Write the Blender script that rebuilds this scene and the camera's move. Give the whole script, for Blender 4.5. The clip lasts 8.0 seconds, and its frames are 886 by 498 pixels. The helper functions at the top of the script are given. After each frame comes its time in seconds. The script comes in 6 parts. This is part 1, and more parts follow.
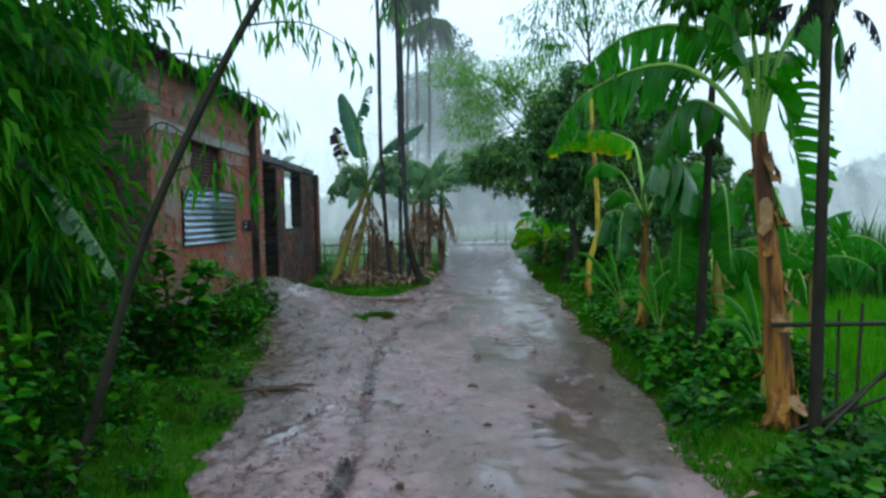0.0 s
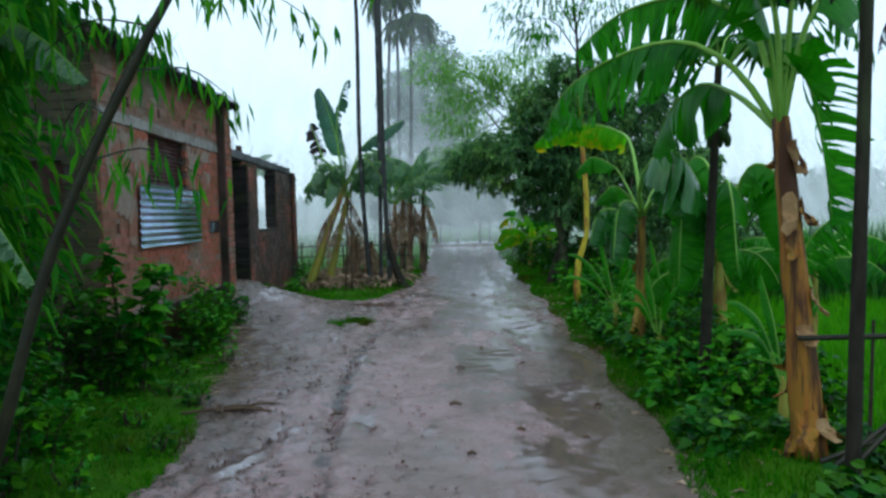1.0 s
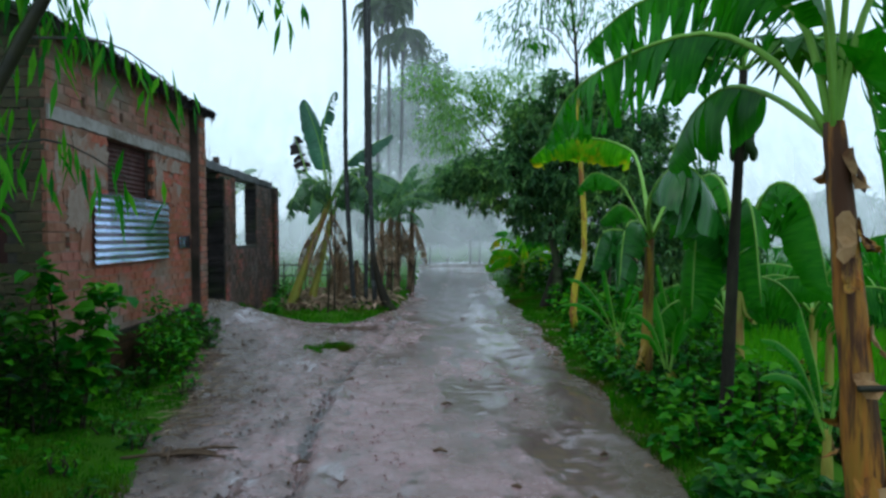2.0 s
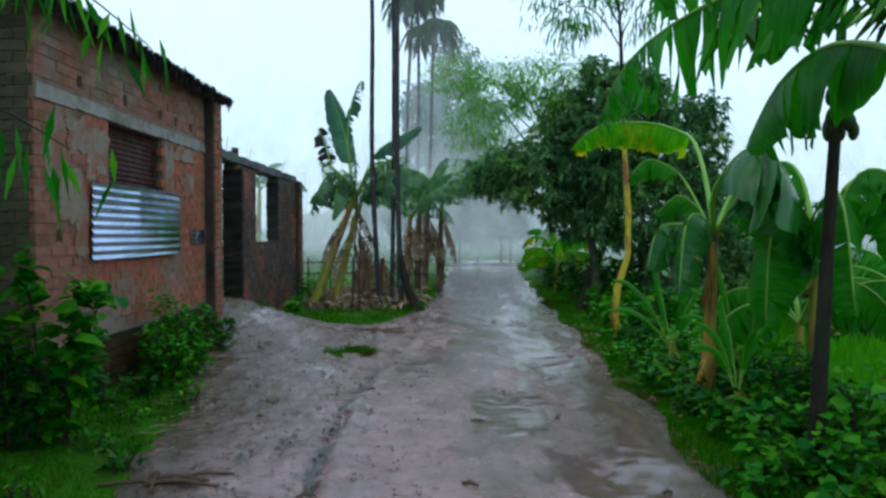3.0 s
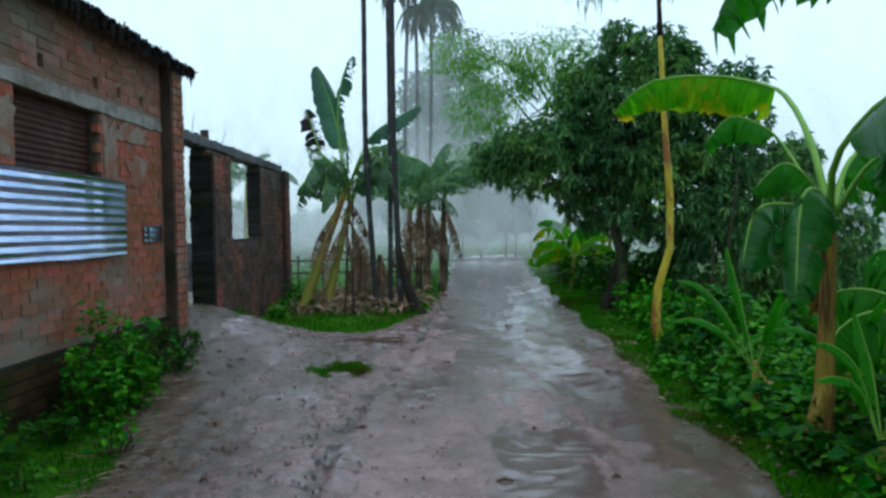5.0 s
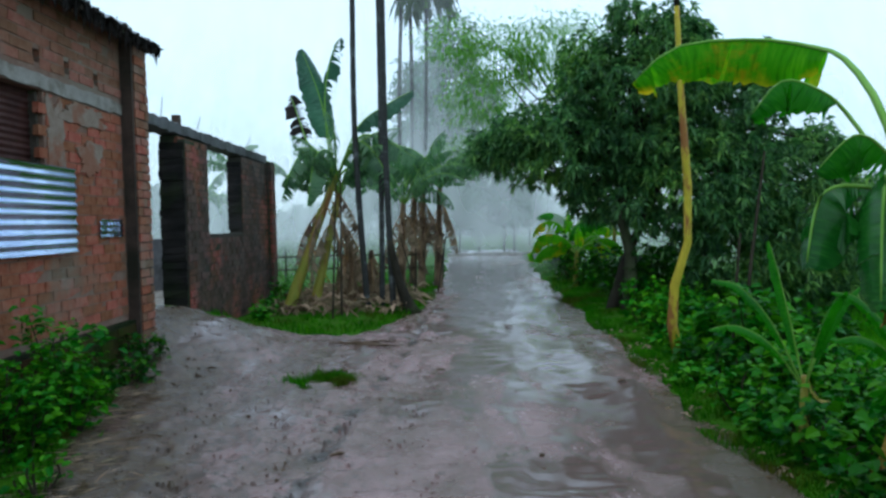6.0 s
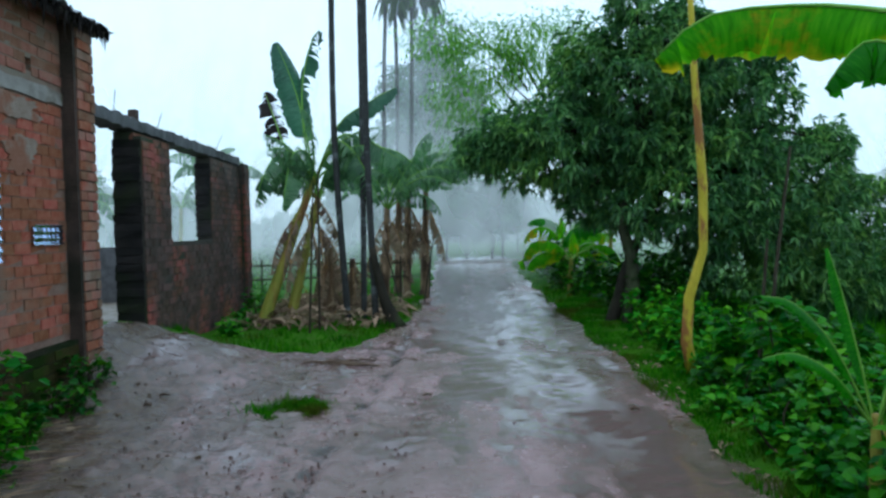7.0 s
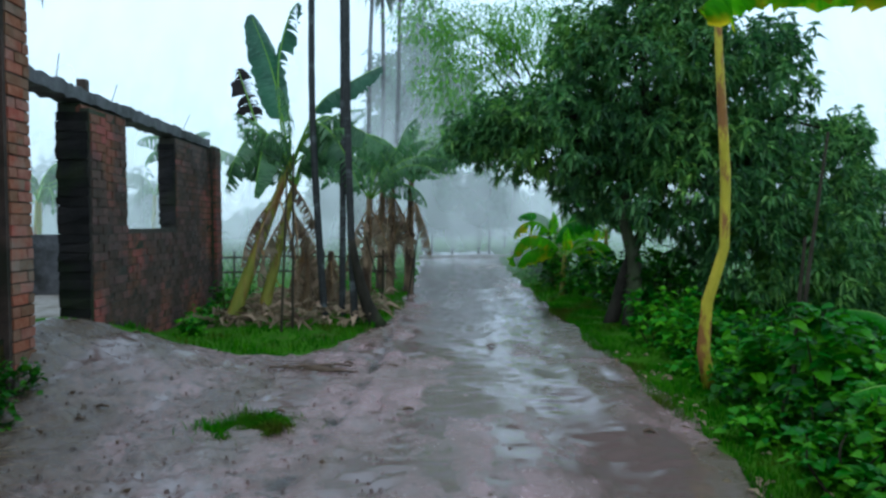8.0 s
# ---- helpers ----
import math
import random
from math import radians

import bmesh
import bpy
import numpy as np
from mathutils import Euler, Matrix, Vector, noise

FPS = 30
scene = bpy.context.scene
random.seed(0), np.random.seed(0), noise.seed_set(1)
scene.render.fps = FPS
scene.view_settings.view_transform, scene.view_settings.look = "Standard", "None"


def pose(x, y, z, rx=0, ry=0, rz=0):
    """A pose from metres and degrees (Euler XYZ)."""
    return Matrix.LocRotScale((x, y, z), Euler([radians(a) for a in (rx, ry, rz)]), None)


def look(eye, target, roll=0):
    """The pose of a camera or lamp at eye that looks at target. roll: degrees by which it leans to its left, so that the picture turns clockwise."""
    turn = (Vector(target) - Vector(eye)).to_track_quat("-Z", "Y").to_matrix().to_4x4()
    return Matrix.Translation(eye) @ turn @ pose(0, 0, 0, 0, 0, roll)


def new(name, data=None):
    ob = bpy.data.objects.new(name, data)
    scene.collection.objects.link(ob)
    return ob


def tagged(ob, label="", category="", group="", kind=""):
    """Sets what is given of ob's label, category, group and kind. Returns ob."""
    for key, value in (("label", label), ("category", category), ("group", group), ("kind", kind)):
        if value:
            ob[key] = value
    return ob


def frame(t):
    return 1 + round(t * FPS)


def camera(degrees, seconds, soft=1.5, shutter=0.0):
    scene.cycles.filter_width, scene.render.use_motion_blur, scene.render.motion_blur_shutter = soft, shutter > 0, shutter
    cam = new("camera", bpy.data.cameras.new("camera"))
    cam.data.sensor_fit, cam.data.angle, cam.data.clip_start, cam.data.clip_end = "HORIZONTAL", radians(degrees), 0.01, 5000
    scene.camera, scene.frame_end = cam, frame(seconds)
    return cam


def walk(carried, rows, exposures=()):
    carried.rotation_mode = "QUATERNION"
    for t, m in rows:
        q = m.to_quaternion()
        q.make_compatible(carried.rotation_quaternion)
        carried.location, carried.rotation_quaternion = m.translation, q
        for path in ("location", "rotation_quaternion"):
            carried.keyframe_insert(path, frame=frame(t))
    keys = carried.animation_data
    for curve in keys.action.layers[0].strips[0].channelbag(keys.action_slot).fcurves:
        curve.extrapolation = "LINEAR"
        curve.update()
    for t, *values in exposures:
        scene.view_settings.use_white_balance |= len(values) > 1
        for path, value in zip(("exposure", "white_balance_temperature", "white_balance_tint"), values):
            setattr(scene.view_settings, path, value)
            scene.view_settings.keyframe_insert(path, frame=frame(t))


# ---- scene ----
cam = camera(64.9, 8.0, soft=2.6)
METRES, EYE, TILT, LEAN, TURN = 6.849, 1.5, 2.0, 0.0, 0.0
ROWS = [
    (0.0, 0.0, 0.0, 0.0, -0.11, -4.75, 1.3),
    (0.5, 0.0088, 0.049, -0.0028, 0.69, -5.79, 1.32),
    (1.0, 0.0067, 0.1029, -0.0062, -1.46, -4.75, 1.38),
    (2.5, 0.0168, 0.2807, -0.0173, -2.09, -2.98, 0.19),
    (3.0, 0.0165, 0.3438, -0.0228, 0.23, -3.23, 0.12),
    (3.5, 0.0114, 0.4093, -0.0261, -1.39, -2.72, 0.2),
    (4.0, 0.0114, 0.4723, -0.0298, 0.62, -1.54, -0.26),
    (4.5, 0.0044, 0.5364, -0.0332, 0.4, -2.88, 0.78),
    (6.0, 0.013, 0.729, -0.0451, 0.05, -4.1, 1.28),
    (6.5, 0.0146, 0.797, -0.0485, -1.12, -4.42, 1.16),
    (7.0, 0.0135, 0.8631, -0.0526, -1.05, -3.54, 1.37),
    (7.5, 0.0165, 0.9306, -0.0587, -2.65, -3.0, 0.68),
    (8.0, 0.0138, 0.9958, -0.0627, -2.23, -4.01, 0.28),
]
walk(cam, [(t, pose(0, 0, EYE, TILT, LEAN, TURN) @ pose(METRES * x, METRES * y, METRES * z, 90 + pitch, roll, yaw)) for t, x, y, z, yaw, pitch, roll in ROWS],
     ((0.0, 0.18, 6450, 12), (1.0, 0.12, 6450, 12), (3.0, 0.06, 6400, 11), (4.25, 0.0, 6450, 11), (6.0, 0.1, 6300, 10), (7.0, 0.2, 6150, 9.5), (8.0, 0.2, 6150, 9.5)))

# ---------------------------------------------------------------- world and light
world = bpy.data.worlds.new("rain_sky")
scene.world = world
world.use_nodes = True
wn, wl = world.node_tree.nodes, world.node_tree.links
wn.clear()
sky = wn.new("ShaderNodeTexSky")
sky.sky_type, sky.sun_disc = "NISHITA", False
sky.sun_elevation, sky.sun_rotation = radians(58), radians(200)
bg_sky = wn.new("ShaderNodeBackground")
bg_sky.inputs["Strength"].default_value = 0.04
wl.new(sky.outputs[0], bg_sky.inputs["Color"])
bg_cloud = wn.new("ShaderNodeBackground")
bg_cloud.inputs["Color"].default_value = (0.66, 0.89, 1.05, 1)
bg_cloud.inputs["Strength"].default_value = 1.16
add = wn.new("ShaderNodeAddShader")
wout = wn.new("ShaderNodeOutputWorld")
wl.new(bg_sky.outputs[0], add.inputs[0])
wl.new(bg_cloud.outputs[0], add.inputs[1])
wl.new(add.outputs[0], wout.inputs["Surface"])
sun = new("sun", bpy.data.lights.new("sun", "SUN"))
sun.data.energy, sun.data.angle, sun.data.color = 0.5, radians(40), (1.0, 0.98, 0.94)
sun.matrix_world = look((0, 0, 30), (4, 10, 0))


# ---------------------------------------------------------------- materials
def surface(name, c1, c2, scale=6.0, c3=None, scale3=0.7, cut3=(0.5, 0.62), rough=(0.5, 0.8), bump=0.2, bump_scale=40.0,
            metal=0.0, vary=0.0, island=0.0, translucent=0.0, stretch=(1, 1, 1), coat=0.0, spec=0.22, veins=False, margin=None):
    """Two colours mixed by fine noise, a third in large stains, per-piece variation, bump and rough/wet variation."""
    m = bpy.data.materials.new(name)
    m.use_nodes = True
    n, l = m.node_tree.nodes, m.node_tree.links
    b = n["Principled BSDF"]
    geo = n.new("ShaderNodeNewGeometry")
    mp = n.new("ShaderNodeMapping")
    mp.inputs["Scale"].default_value = stretch
    l.new(geo.outputs["Position"], mp.inputs["Vector"])

    def tex(s, detail=5.0, rough_=0.6):
        t = n.new("ShaderNodeTexNoise")
        t.inputs["Scale"].default_value, t.inputs["Detail"].default_value, t.inputs["Roughness"].default_value = s, detail, rough_
        l.new(mp.outputs[0], t.inputs["Vector"])
        return t.outputs["Fac"]

    def mix(f, a, c):
        x = n.new("ShaderNodeMix")
        x.data_type = "RGBA"
        if isinstance(f, float):
            x.inputs["Factor"].default_value = f
        else:
            l.new(f, x.inputs["Factor"])
        for s, v in ((x.inputs[6], a), (x.inputs[7], c)):
            if isinstance(v, tuple):
                s.default_value = (*v, 1)
            else:
                l.new(v, s)
        return x.outputs[2]

    def ramp(f, lo, hi, a=0.0, c=1.0):
        r = n.new("ShaderNodeMapRange")
        for k, v in zip(("From Min", "From Max", "To Min", "To Max"), (lo, hi, a, c)):
            r.inputs[k].default_value = v
        l.new(f, r.inputs["Value"])
        return r.outputs[0]

    col = mix(ramp(tex(scale), 0.32, 0.68), c1, c2)
    if c3:
        col = mix(ramp(tex(scale3, 7.0, 0.65), cut3[0], cut3[1]), col, c3)
    vein = None
    if veins:
        uvm = n.new("ShaderNodeUVMap")
        uvm.uv_map = "blade"
        vm = n.new("ShaderNodeMapping")
        vm.inputs["Scale"].default_value = (95.0, 1.6, 1.0)
        l.new(uvm.outputs[0], vm.inputs["Vector"])
        vt = n.new("ShaderNodeTexNoise")
        vt.inputs["Scale"].default_value, vt.inputs["Detail"].default_value = 1.0, 4.0
        l.new(vm.outputs[0], vt.inputs["Vector"])
        vein = vt.outputs["Fac"]
        dark = tuple(q * 0.42 for q in c1)
        lite = (c2[0] * 1.8 + 0.006, c2[1] * 1.25, c2[2] * 1.5 + 0.003)
        col = mix(ramp(vein, 0.30, 0.47, 0.6, 0.0), col, dark)
        col = mix(ramp(vein, 0.52, 0.72, 0.0, 0.7), col, lite)
        if margin:                 # yellowing that eats in from the blade's edges
            cut = n.new("ShaderNodeSeparateXYZ")
            l.new(uvm.outputs[0], cut.inputs[0])
            far = n.new("ShaderNodeMath")
            far.operation = "ABSOLUTE"
            l.new(cut.outputs["Y"], far.inputs[0])
            both = n.new("ShaderNodeMath")
            both.operation = "ADD"
            l.new(far.outputs[0], both.inputs[0])
            l.new(ramp(tex(2.2), 0.3, 0.7, -0.45, 0.45), both.inputs[1])
            col = mix(ramp(both.outputs[0], 0.82, 1.2), col, margin)
    if vary or island:
        hs = n.new("ShaderNodeHueSaturation")
        if vary:
            oi = n.new("ShaderNodeObjectInfo")
            src, amt = oi.outputs["Random"], vary
        else:
            src, amt = geo.outputs["Random Per Island"], island
        l.new(ramp(src, 0, 1, 1 - amt, 1 + amt), hs.inputs["Value"])
        l.new(ramp(src, 1, 0, 0.5 - amt * 0.05, 0.5 + amt * 0.05), hs.inputs["Hue"])
        l.new(col, hs.inputs["Color"])
        col = hs.outputs[0]
    l.new(col, b.inputs["Base Color"])
    l.new(ramp(tex(scale3 * 2.3, 4.0), 0.35, 0.65, rough[0], rough[1]), b.inputs["Roughness"])
    b.inputs["Metallic"].default_value = metal
    b.inputs["Specular IOR Level"].default_value = spec
    b.inputs["Coat Weight"].default_value = coat
    if bump:
        bp = n.new("ShaderNodeBump")
        bp.inputs["Strength"].default_value, bp.inputs["Distance"].default_value = bump, 0.02
        l.new(vein if veins else tex(bump_scale, 6.0), bp.inputs["Height"])
        l.new(bp.outputs[0], b.inputs["Normal"])
    if translucent:
        tr = n.new("ShaderNodeBsdfTranslucent")
        ms = n.new("ShaderNodeMixShader")
        ms.inputs[0].default_value = translucent
        l.new(col, tr.inputs["Color"])
        l.new(b.outputs[0], ms.inputs[1])
        l.new(tr.outputs[0], ms.inputs[2])
        l.new(ms.outputs[0], n["Material Output"].inputs["Surface"])
    return m


SOIL = surface("grassy_soil", (0.022, 0.085, 0.004), (0.04, 0.13, 0.006), 4.0, (0.07, 0.055, 0.03), 0.8, (0.60, 0.72), (0.7, 0.95), 0.6, 30.0, spec=0.05)
GRASS = surface("grass_blade", (0.012, 0.125, 0.001), (0.036, 0.215, 0.002), 2.0, (0.070, 0.085, 0.010), 1.1, (0.50, 0.64), (0.5, 0.7), 0, island=0.35, translucent=0.4, spec=0.05)
PADDY = surface("paddy_blade", (0.042, 0.27, 0.002), (0.068, 0.34, 0.004), 1.0, (0.025, 0.16, 0.004), 0.35, (0.54, 0.66), (0.5, 0.7), 0, island=0.2, translucent=0.35, spec=0.1)
CROP = surface("tall_crop_leaf", (0.012, 0.075, 0.012), (0.03, 0.13, 0.02), 1.0, rough=(0.5, 0.7), bump=0, island=0.4, translucent=0.3, spec=0.1)
BRICK = surface("red_brick", (0.255, 0.062, 0.032), (0.340, 0.135, 0.080), 11.0, (0.215, 0.160, 0.118), 0.62, (0.50, 0.62), (0.6, 0.9), 0.7, 60.0, vary=0.24, spec=0.15)
# joined bricks, browner and a little darker than BRICK
BRICKJ = surface("brown_brick_rest", (0.205, 0.075, 0.045), (0.290, 0.140, 0.092), 9.0, (0.205, 0.165, 0.125), 0.7, (0.48, 0.62), (0.6, 0.9), 0.7, 60.0, island=0.26, spec=0.15)
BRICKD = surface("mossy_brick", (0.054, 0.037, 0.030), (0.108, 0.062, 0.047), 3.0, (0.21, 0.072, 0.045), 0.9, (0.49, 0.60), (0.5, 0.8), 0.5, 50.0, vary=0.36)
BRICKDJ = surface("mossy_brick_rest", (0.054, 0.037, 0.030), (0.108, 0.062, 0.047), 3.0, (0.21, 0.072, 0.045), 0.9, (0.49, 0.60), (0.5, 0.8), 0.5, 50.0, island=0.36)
GREENBRICK = surface("algae_brick", (0.05, 0.048, 0.026), (0.09, 0.072, 0.036), 7.0, (0.03, 0.05, 0.013), 0.9, (0.5, 0.62), (0.5, 0.8), 0.6, 50.0, island=0.3)
PLINTHBRICK = surface("damp_footing_brick", (0.034, 0.023, 0.011), (0.066, 0.038, 0.018), 6.0, (0.018, 0.034, 0.005), 1.3, (0.44, 0.58), (0.6, 0.9), 0.6, 50.0, island=0.35, spec=0.04)
MORTAR = surface("old_mortar", (0.165, 0.090, 0.064), (0.24, 0.150, 0.115), 12.0, (0.210, 0.170, 0.130), 0.62, (0.49, 0.62), (0.7, 0.95), 0.6, 50.0)
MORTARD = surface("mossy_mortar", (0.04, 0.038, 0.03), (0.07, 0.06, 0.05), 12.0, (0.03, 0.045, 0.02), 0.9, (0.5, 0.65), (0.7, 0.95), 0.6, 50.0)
CEMENT = surface("grey_cement", (0.22, 0.20, 0.18), (0.31, 0.285, 0.255), 8.0, (0.14, 0.115, 0.085), 2.4, (0.47, 0.6), (0.6, 0.9), 0.5, 40.0)
CEMENTWARM = surface("smeared_cement", (0.215, 0.150, 0.112), (0.29, 0.225, 0.18), 10.0, (0.24, 0.105, 0.065), 3.2, (0.47, 0.57), (0.65, 0.95), 0.8, 40.0)
CEMENTD = surface("stained_cement", (0.045, 0.032, 0.026), (0.085, 0.056, 0.044), 6.0, (0.024, 0.022, 0.015), 1.3, (0.46, 0.6), (0.5, 0.85), 0.6, 40.0, spec=0.15)
BEAM = surface("rain_dark_concrete", (0.075, 0.075, 0.078), (0.13, 0.13, 0.135), 6.0, (0.035, 0.035, 0.032), 1.3, (0.50, 0.64), (0.4, 0.8), 0.6, 40.0)
# jamb bricks, far darker than the ruin's other bricks
JAMB = surface("black_jamb_brick", (0.012, 0.011, 0.011), (0.028, 0.024, 0.022), 4.0, (0.02, 0.026, 0.012), 1.5, (0.5, 0.64), (0.5, 0.8), 0.5, 40.0, island=0.3, spec=0.12)
PLINTH = surface("damp_plinth", (0.018, 0.016, 0.010), (0.036, 0.031, 0.021), 5.0, (0.010, 0.018, 0.005), 1.0, (0.46, 0.6), (0.6, 0.9), 0.6, 40.0, spec=0.1)
ZINC = surface("zinc_sheet", (0.42, 0.52, 0.76), (0.56, 0.67, 0.88), 3.0, (0.28, 0.36, 0.54), 1.2, (0.56, 0.68), (0.08, 0.13), 0.0, 60.0, metal=1.0, spec=0.4)
RUST = surface("rusty_sheet", (0.040, 0.015, 0.013), (0.066, 0.023, 0.018), 7.0, (0.035, 0.016, 0.014), 1.6, (0.5, 0.62), (0.5, 0.75), 0.3, 50.0, metal=0.1)
ROOFTIN = surface("weathered_roof_sheet", (0.22, 0.235, 0.26), (0.34, 0.36, 0.39), 4.0, (0.05, 0.05, 0.05), 1.0, (0.46, 0.6), (0.4, 0.65), 0.3, 40.0, metal=0.3)
TIMBER = surface("old_timber", (0.055, 0.045, 0.035), (0.09, 0.075, 0.06), 9.0, rough=(0.6, 0.85), bump=0.4, stretch=(6, 1, 6))
BAMBOO = surface("dark_bamboo", (0.012, 0.013, 0.008), (0.026, 0.025, 0.012), 9.0, (0.045, 0.042, 0.02), 2.0, (0.58, 0.72), (0.35, 0.6), 0.3, 30.0)
STAKE = surface("weathered_stake", (0.026, 0.021, 0.014), (0.055, 0.045, 0.03), 9.0, rough=(0.6, 0.85), bump=0.4, spec=0.1)
BARK = surface("dark_bark", (0.016, 0.015, 0.011), (0.036, 0.031, 0.023), 14.0, (0.040, 0.050, 0.024), 2.0, (0.5, 0.65), (0.6, 0.9), 0.8, 40.0, stretch=(1, 1, 0.3), spec=0.05)
PALMBARK = surface("palm_bark", (0.018, 0.019, 0.018), (0.038, 0.039, 0.037), 10.0, (0.10, 0.11, 0.11), 1.6, (0.55, 0.66), (0.5, 0.8), 0.5, 30.0, stretch=(1, 1, 2.2))
YELBARK = surface("yellow_bark", (0.36, 0.29, 0.02), (0.48, 0.38, 0.03), 6.0, (0.24, 0.10, 0.025), 3.4, (0.50, 0.58), (0.5, 0.7), 0.5, 40.0, stretch=(1.6, 1.6, 0.7))
STEM = surface("banana_stem", (0.25, 0.145, 0.018), (0.36, 0.120, 0.018), 5.0, (0.070, 0.028, 0.012), 3.4, (0.45, 0.57), (0.45, 0.7), 0.6, 40.0, stretch=(4.0, 4.0, 0.4))
STEMB = surface("yellow_brown_banana_stem", (0.27, 0.225, 0.03), (0.36, 0.20, 0.03), 5.0, (0.10, 0.042, 0.015), 3.4, (0.46, 0.58), (0.45, 0.7), 0.6, 40.0, stretch=(4.0, 4.0, 0.4))
STEMY = surface("young_banana_stem", (0.18, 0.22, 0.03), (0.32, 0.27, 0.05), 5.0, (0.22, 0.10, 0.03), 2.0, (0.52, 0.64), (0.4, 0.65), 0.3, 40.0, stretch=(2, 2, 0.5))
HUSK = surface("dry_husk", (0.28, 0.15, 0.06), (0.40, 0.25, 0.12), 8.0, (0.14, 0.06, 0.025), 3.0, (0.48, 0.6), (0.6, 0.85), 0.5, 30.0, translucent=0.2)
BANANA = surface("banana_blade", (0.010, 0.19, 0.002), (0.026, 0.27, 0.004), 3.0, (0.006, 0.12, 0.008), 0.9, (0.5, 0.65), (0.28, 0.46), 0.22, 25.0, translucent=0.5, spec=0.18, veins=True)
BANANAY = surface("yellowing_banana_blade", (0.06, 0.38, 0.003), (0.12, 0.45, 0.005), 3.0, (0.58, 0.38, 0.008), 2.4, (0.54, 0.64), (0.3, 0.5), 0.25, 25.0, translucent=0.75, spec=0.15, veins=True, margin=(0.78, 0.60, 0.015))
# paler and bluer than BANANA, partly to put haze on the far clump
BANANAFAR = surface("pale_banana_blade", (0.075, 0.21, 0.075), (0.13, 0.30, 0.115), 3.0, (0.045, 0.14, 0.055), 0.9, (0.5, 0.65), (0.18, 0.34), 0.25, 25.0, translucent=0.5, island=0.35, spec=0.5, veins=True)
BANANAGLOSS = surface("glossy_banana_blade", (0.010, 0.12, 0.012), (0.024, 0.19, 0.018), 3.0, (0.006, 0.09, 0.014), 0.9, (0.5, 0.65), (0.16, 0.30), 0.22, 25.0, translucent=0.4, spec=0.5, veins=True)
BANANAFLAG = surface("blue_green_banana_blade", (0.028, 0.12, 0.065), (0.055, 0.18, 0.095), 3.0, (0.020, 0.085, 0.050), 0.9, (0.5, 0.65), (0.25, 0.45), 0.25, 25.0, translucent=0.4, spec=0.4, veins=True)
RIB = surface("leaf_rib", (0.12, 0.30, 0.03), (0.18, 0.36, 0.06), 5.0, rough=(0.4, 0.6), bump=0.1)
DRYLEAF = surface("dry_leaf", (0.25, 0.175, 0.11), (0.40, 0.30, 0.195), 6.0, (0.12, 0.075, 0.05), 2.0, (0.5, 0.65), (0.6, 0.9), 0.4, 30.0, translucent=0.3, island=0.4)
DARKDRY = surface("dark_dry_leaf", (0.014, 0.013, 0.013), (0.032, 0.026, 0.024), 6.0, rough=(0.6, 0.9), bump=0.3, island=0.3, translucent=0.1, spec=0.1)
MANGO = surface("mango_leaf", (0.030, 0.125, 0.036), (0.078, 0.225, 0.058), 1.2, (0.13, 0.31, 0.055), 0.9, (0.50, 0.64), (0.42, 0.6), 0, island=0.6, translucent=0.42, spec=0.42)
SHRUB = surface("shrub_leaf", (0.010, 0.125, 0.002), (0.032, 0.23, 0.004), 1.5, (0.05, 0.27, 0.006), 1.2, (0.58, 0.7), (0.35, 0.5), 0, island=0.5, translucent=0.3, spec=0.12)
SHRUBD = surface("dark_shrub_leaf", (0.005, 0.060, 0.002), (0.014, 0.115, 0.003), 1.5, (0.03, 0.20, 0.005), 1.3, (0.54, 0.68), (0.35, 0.5), 0, island=0.55, translucent=0.26, spec=0.12)
BAMBOOLEAF = surface("bamboo_leaf", (0.014, 0.16, 0.003), (0.04, 0.27, 0.007), 1.5, (0.010, 0.08, 0.004), 0.9, (0.52, 0.64), (0.45, 0.6), 0, island=0.45, translucent=0.42, spec=0.15)
PALELEAF = surface("pale_feathery_leaf", (0.09, 0.29, 0.02), (0.14, 0.38, 0.035), 1.0, rough=(0.4, 0.6), bump=0, island=0.3, translucent=0.45, spec=0.3)
# leaf green turned slightly paler and bluer, with rain haze put into it
FARLEAF = surface("hazed_far_leaf", (0.034, 0.115, 0.060), (0.065, 0.175, 0.090), 0.5, rough=(0.5, 0.7), bump=0, island=0.35, translucent=0.3)
OLDSTEM = surface("withered_stem", (0.15, 0.095, 0.055), (0.27, 0.18, 0.105), 5.0, (0.06, 0.035, 0.02), 1.5, (0.47, 0.57), (0.5, 0.8), 0.5, 40.0, stretch=(2.2, 2.2, 0.8))
# frond green lightened towards grey for the haze around the crowns
PALMLEAF = surface("palm_frond", (0.055, 0.105, 0.045), (0.085, 0.145, 0.06), 1.0, rough=(0.4, 0.6), bump=0, island=0.3, translucent=0.3)
STICK = surface("dead_stick", (0.060, 0.038, 0.024), (0.11, 0.068, 0.04), 9.0, rough=(0.5, 0.8), bump=0.3)
FRUIT = surface("green_fruit", (0.010, 0.035, 0.006), (0.02, 0.06, 0.01), 6.0, rough=(0.4, 0.6), bump=0.1)


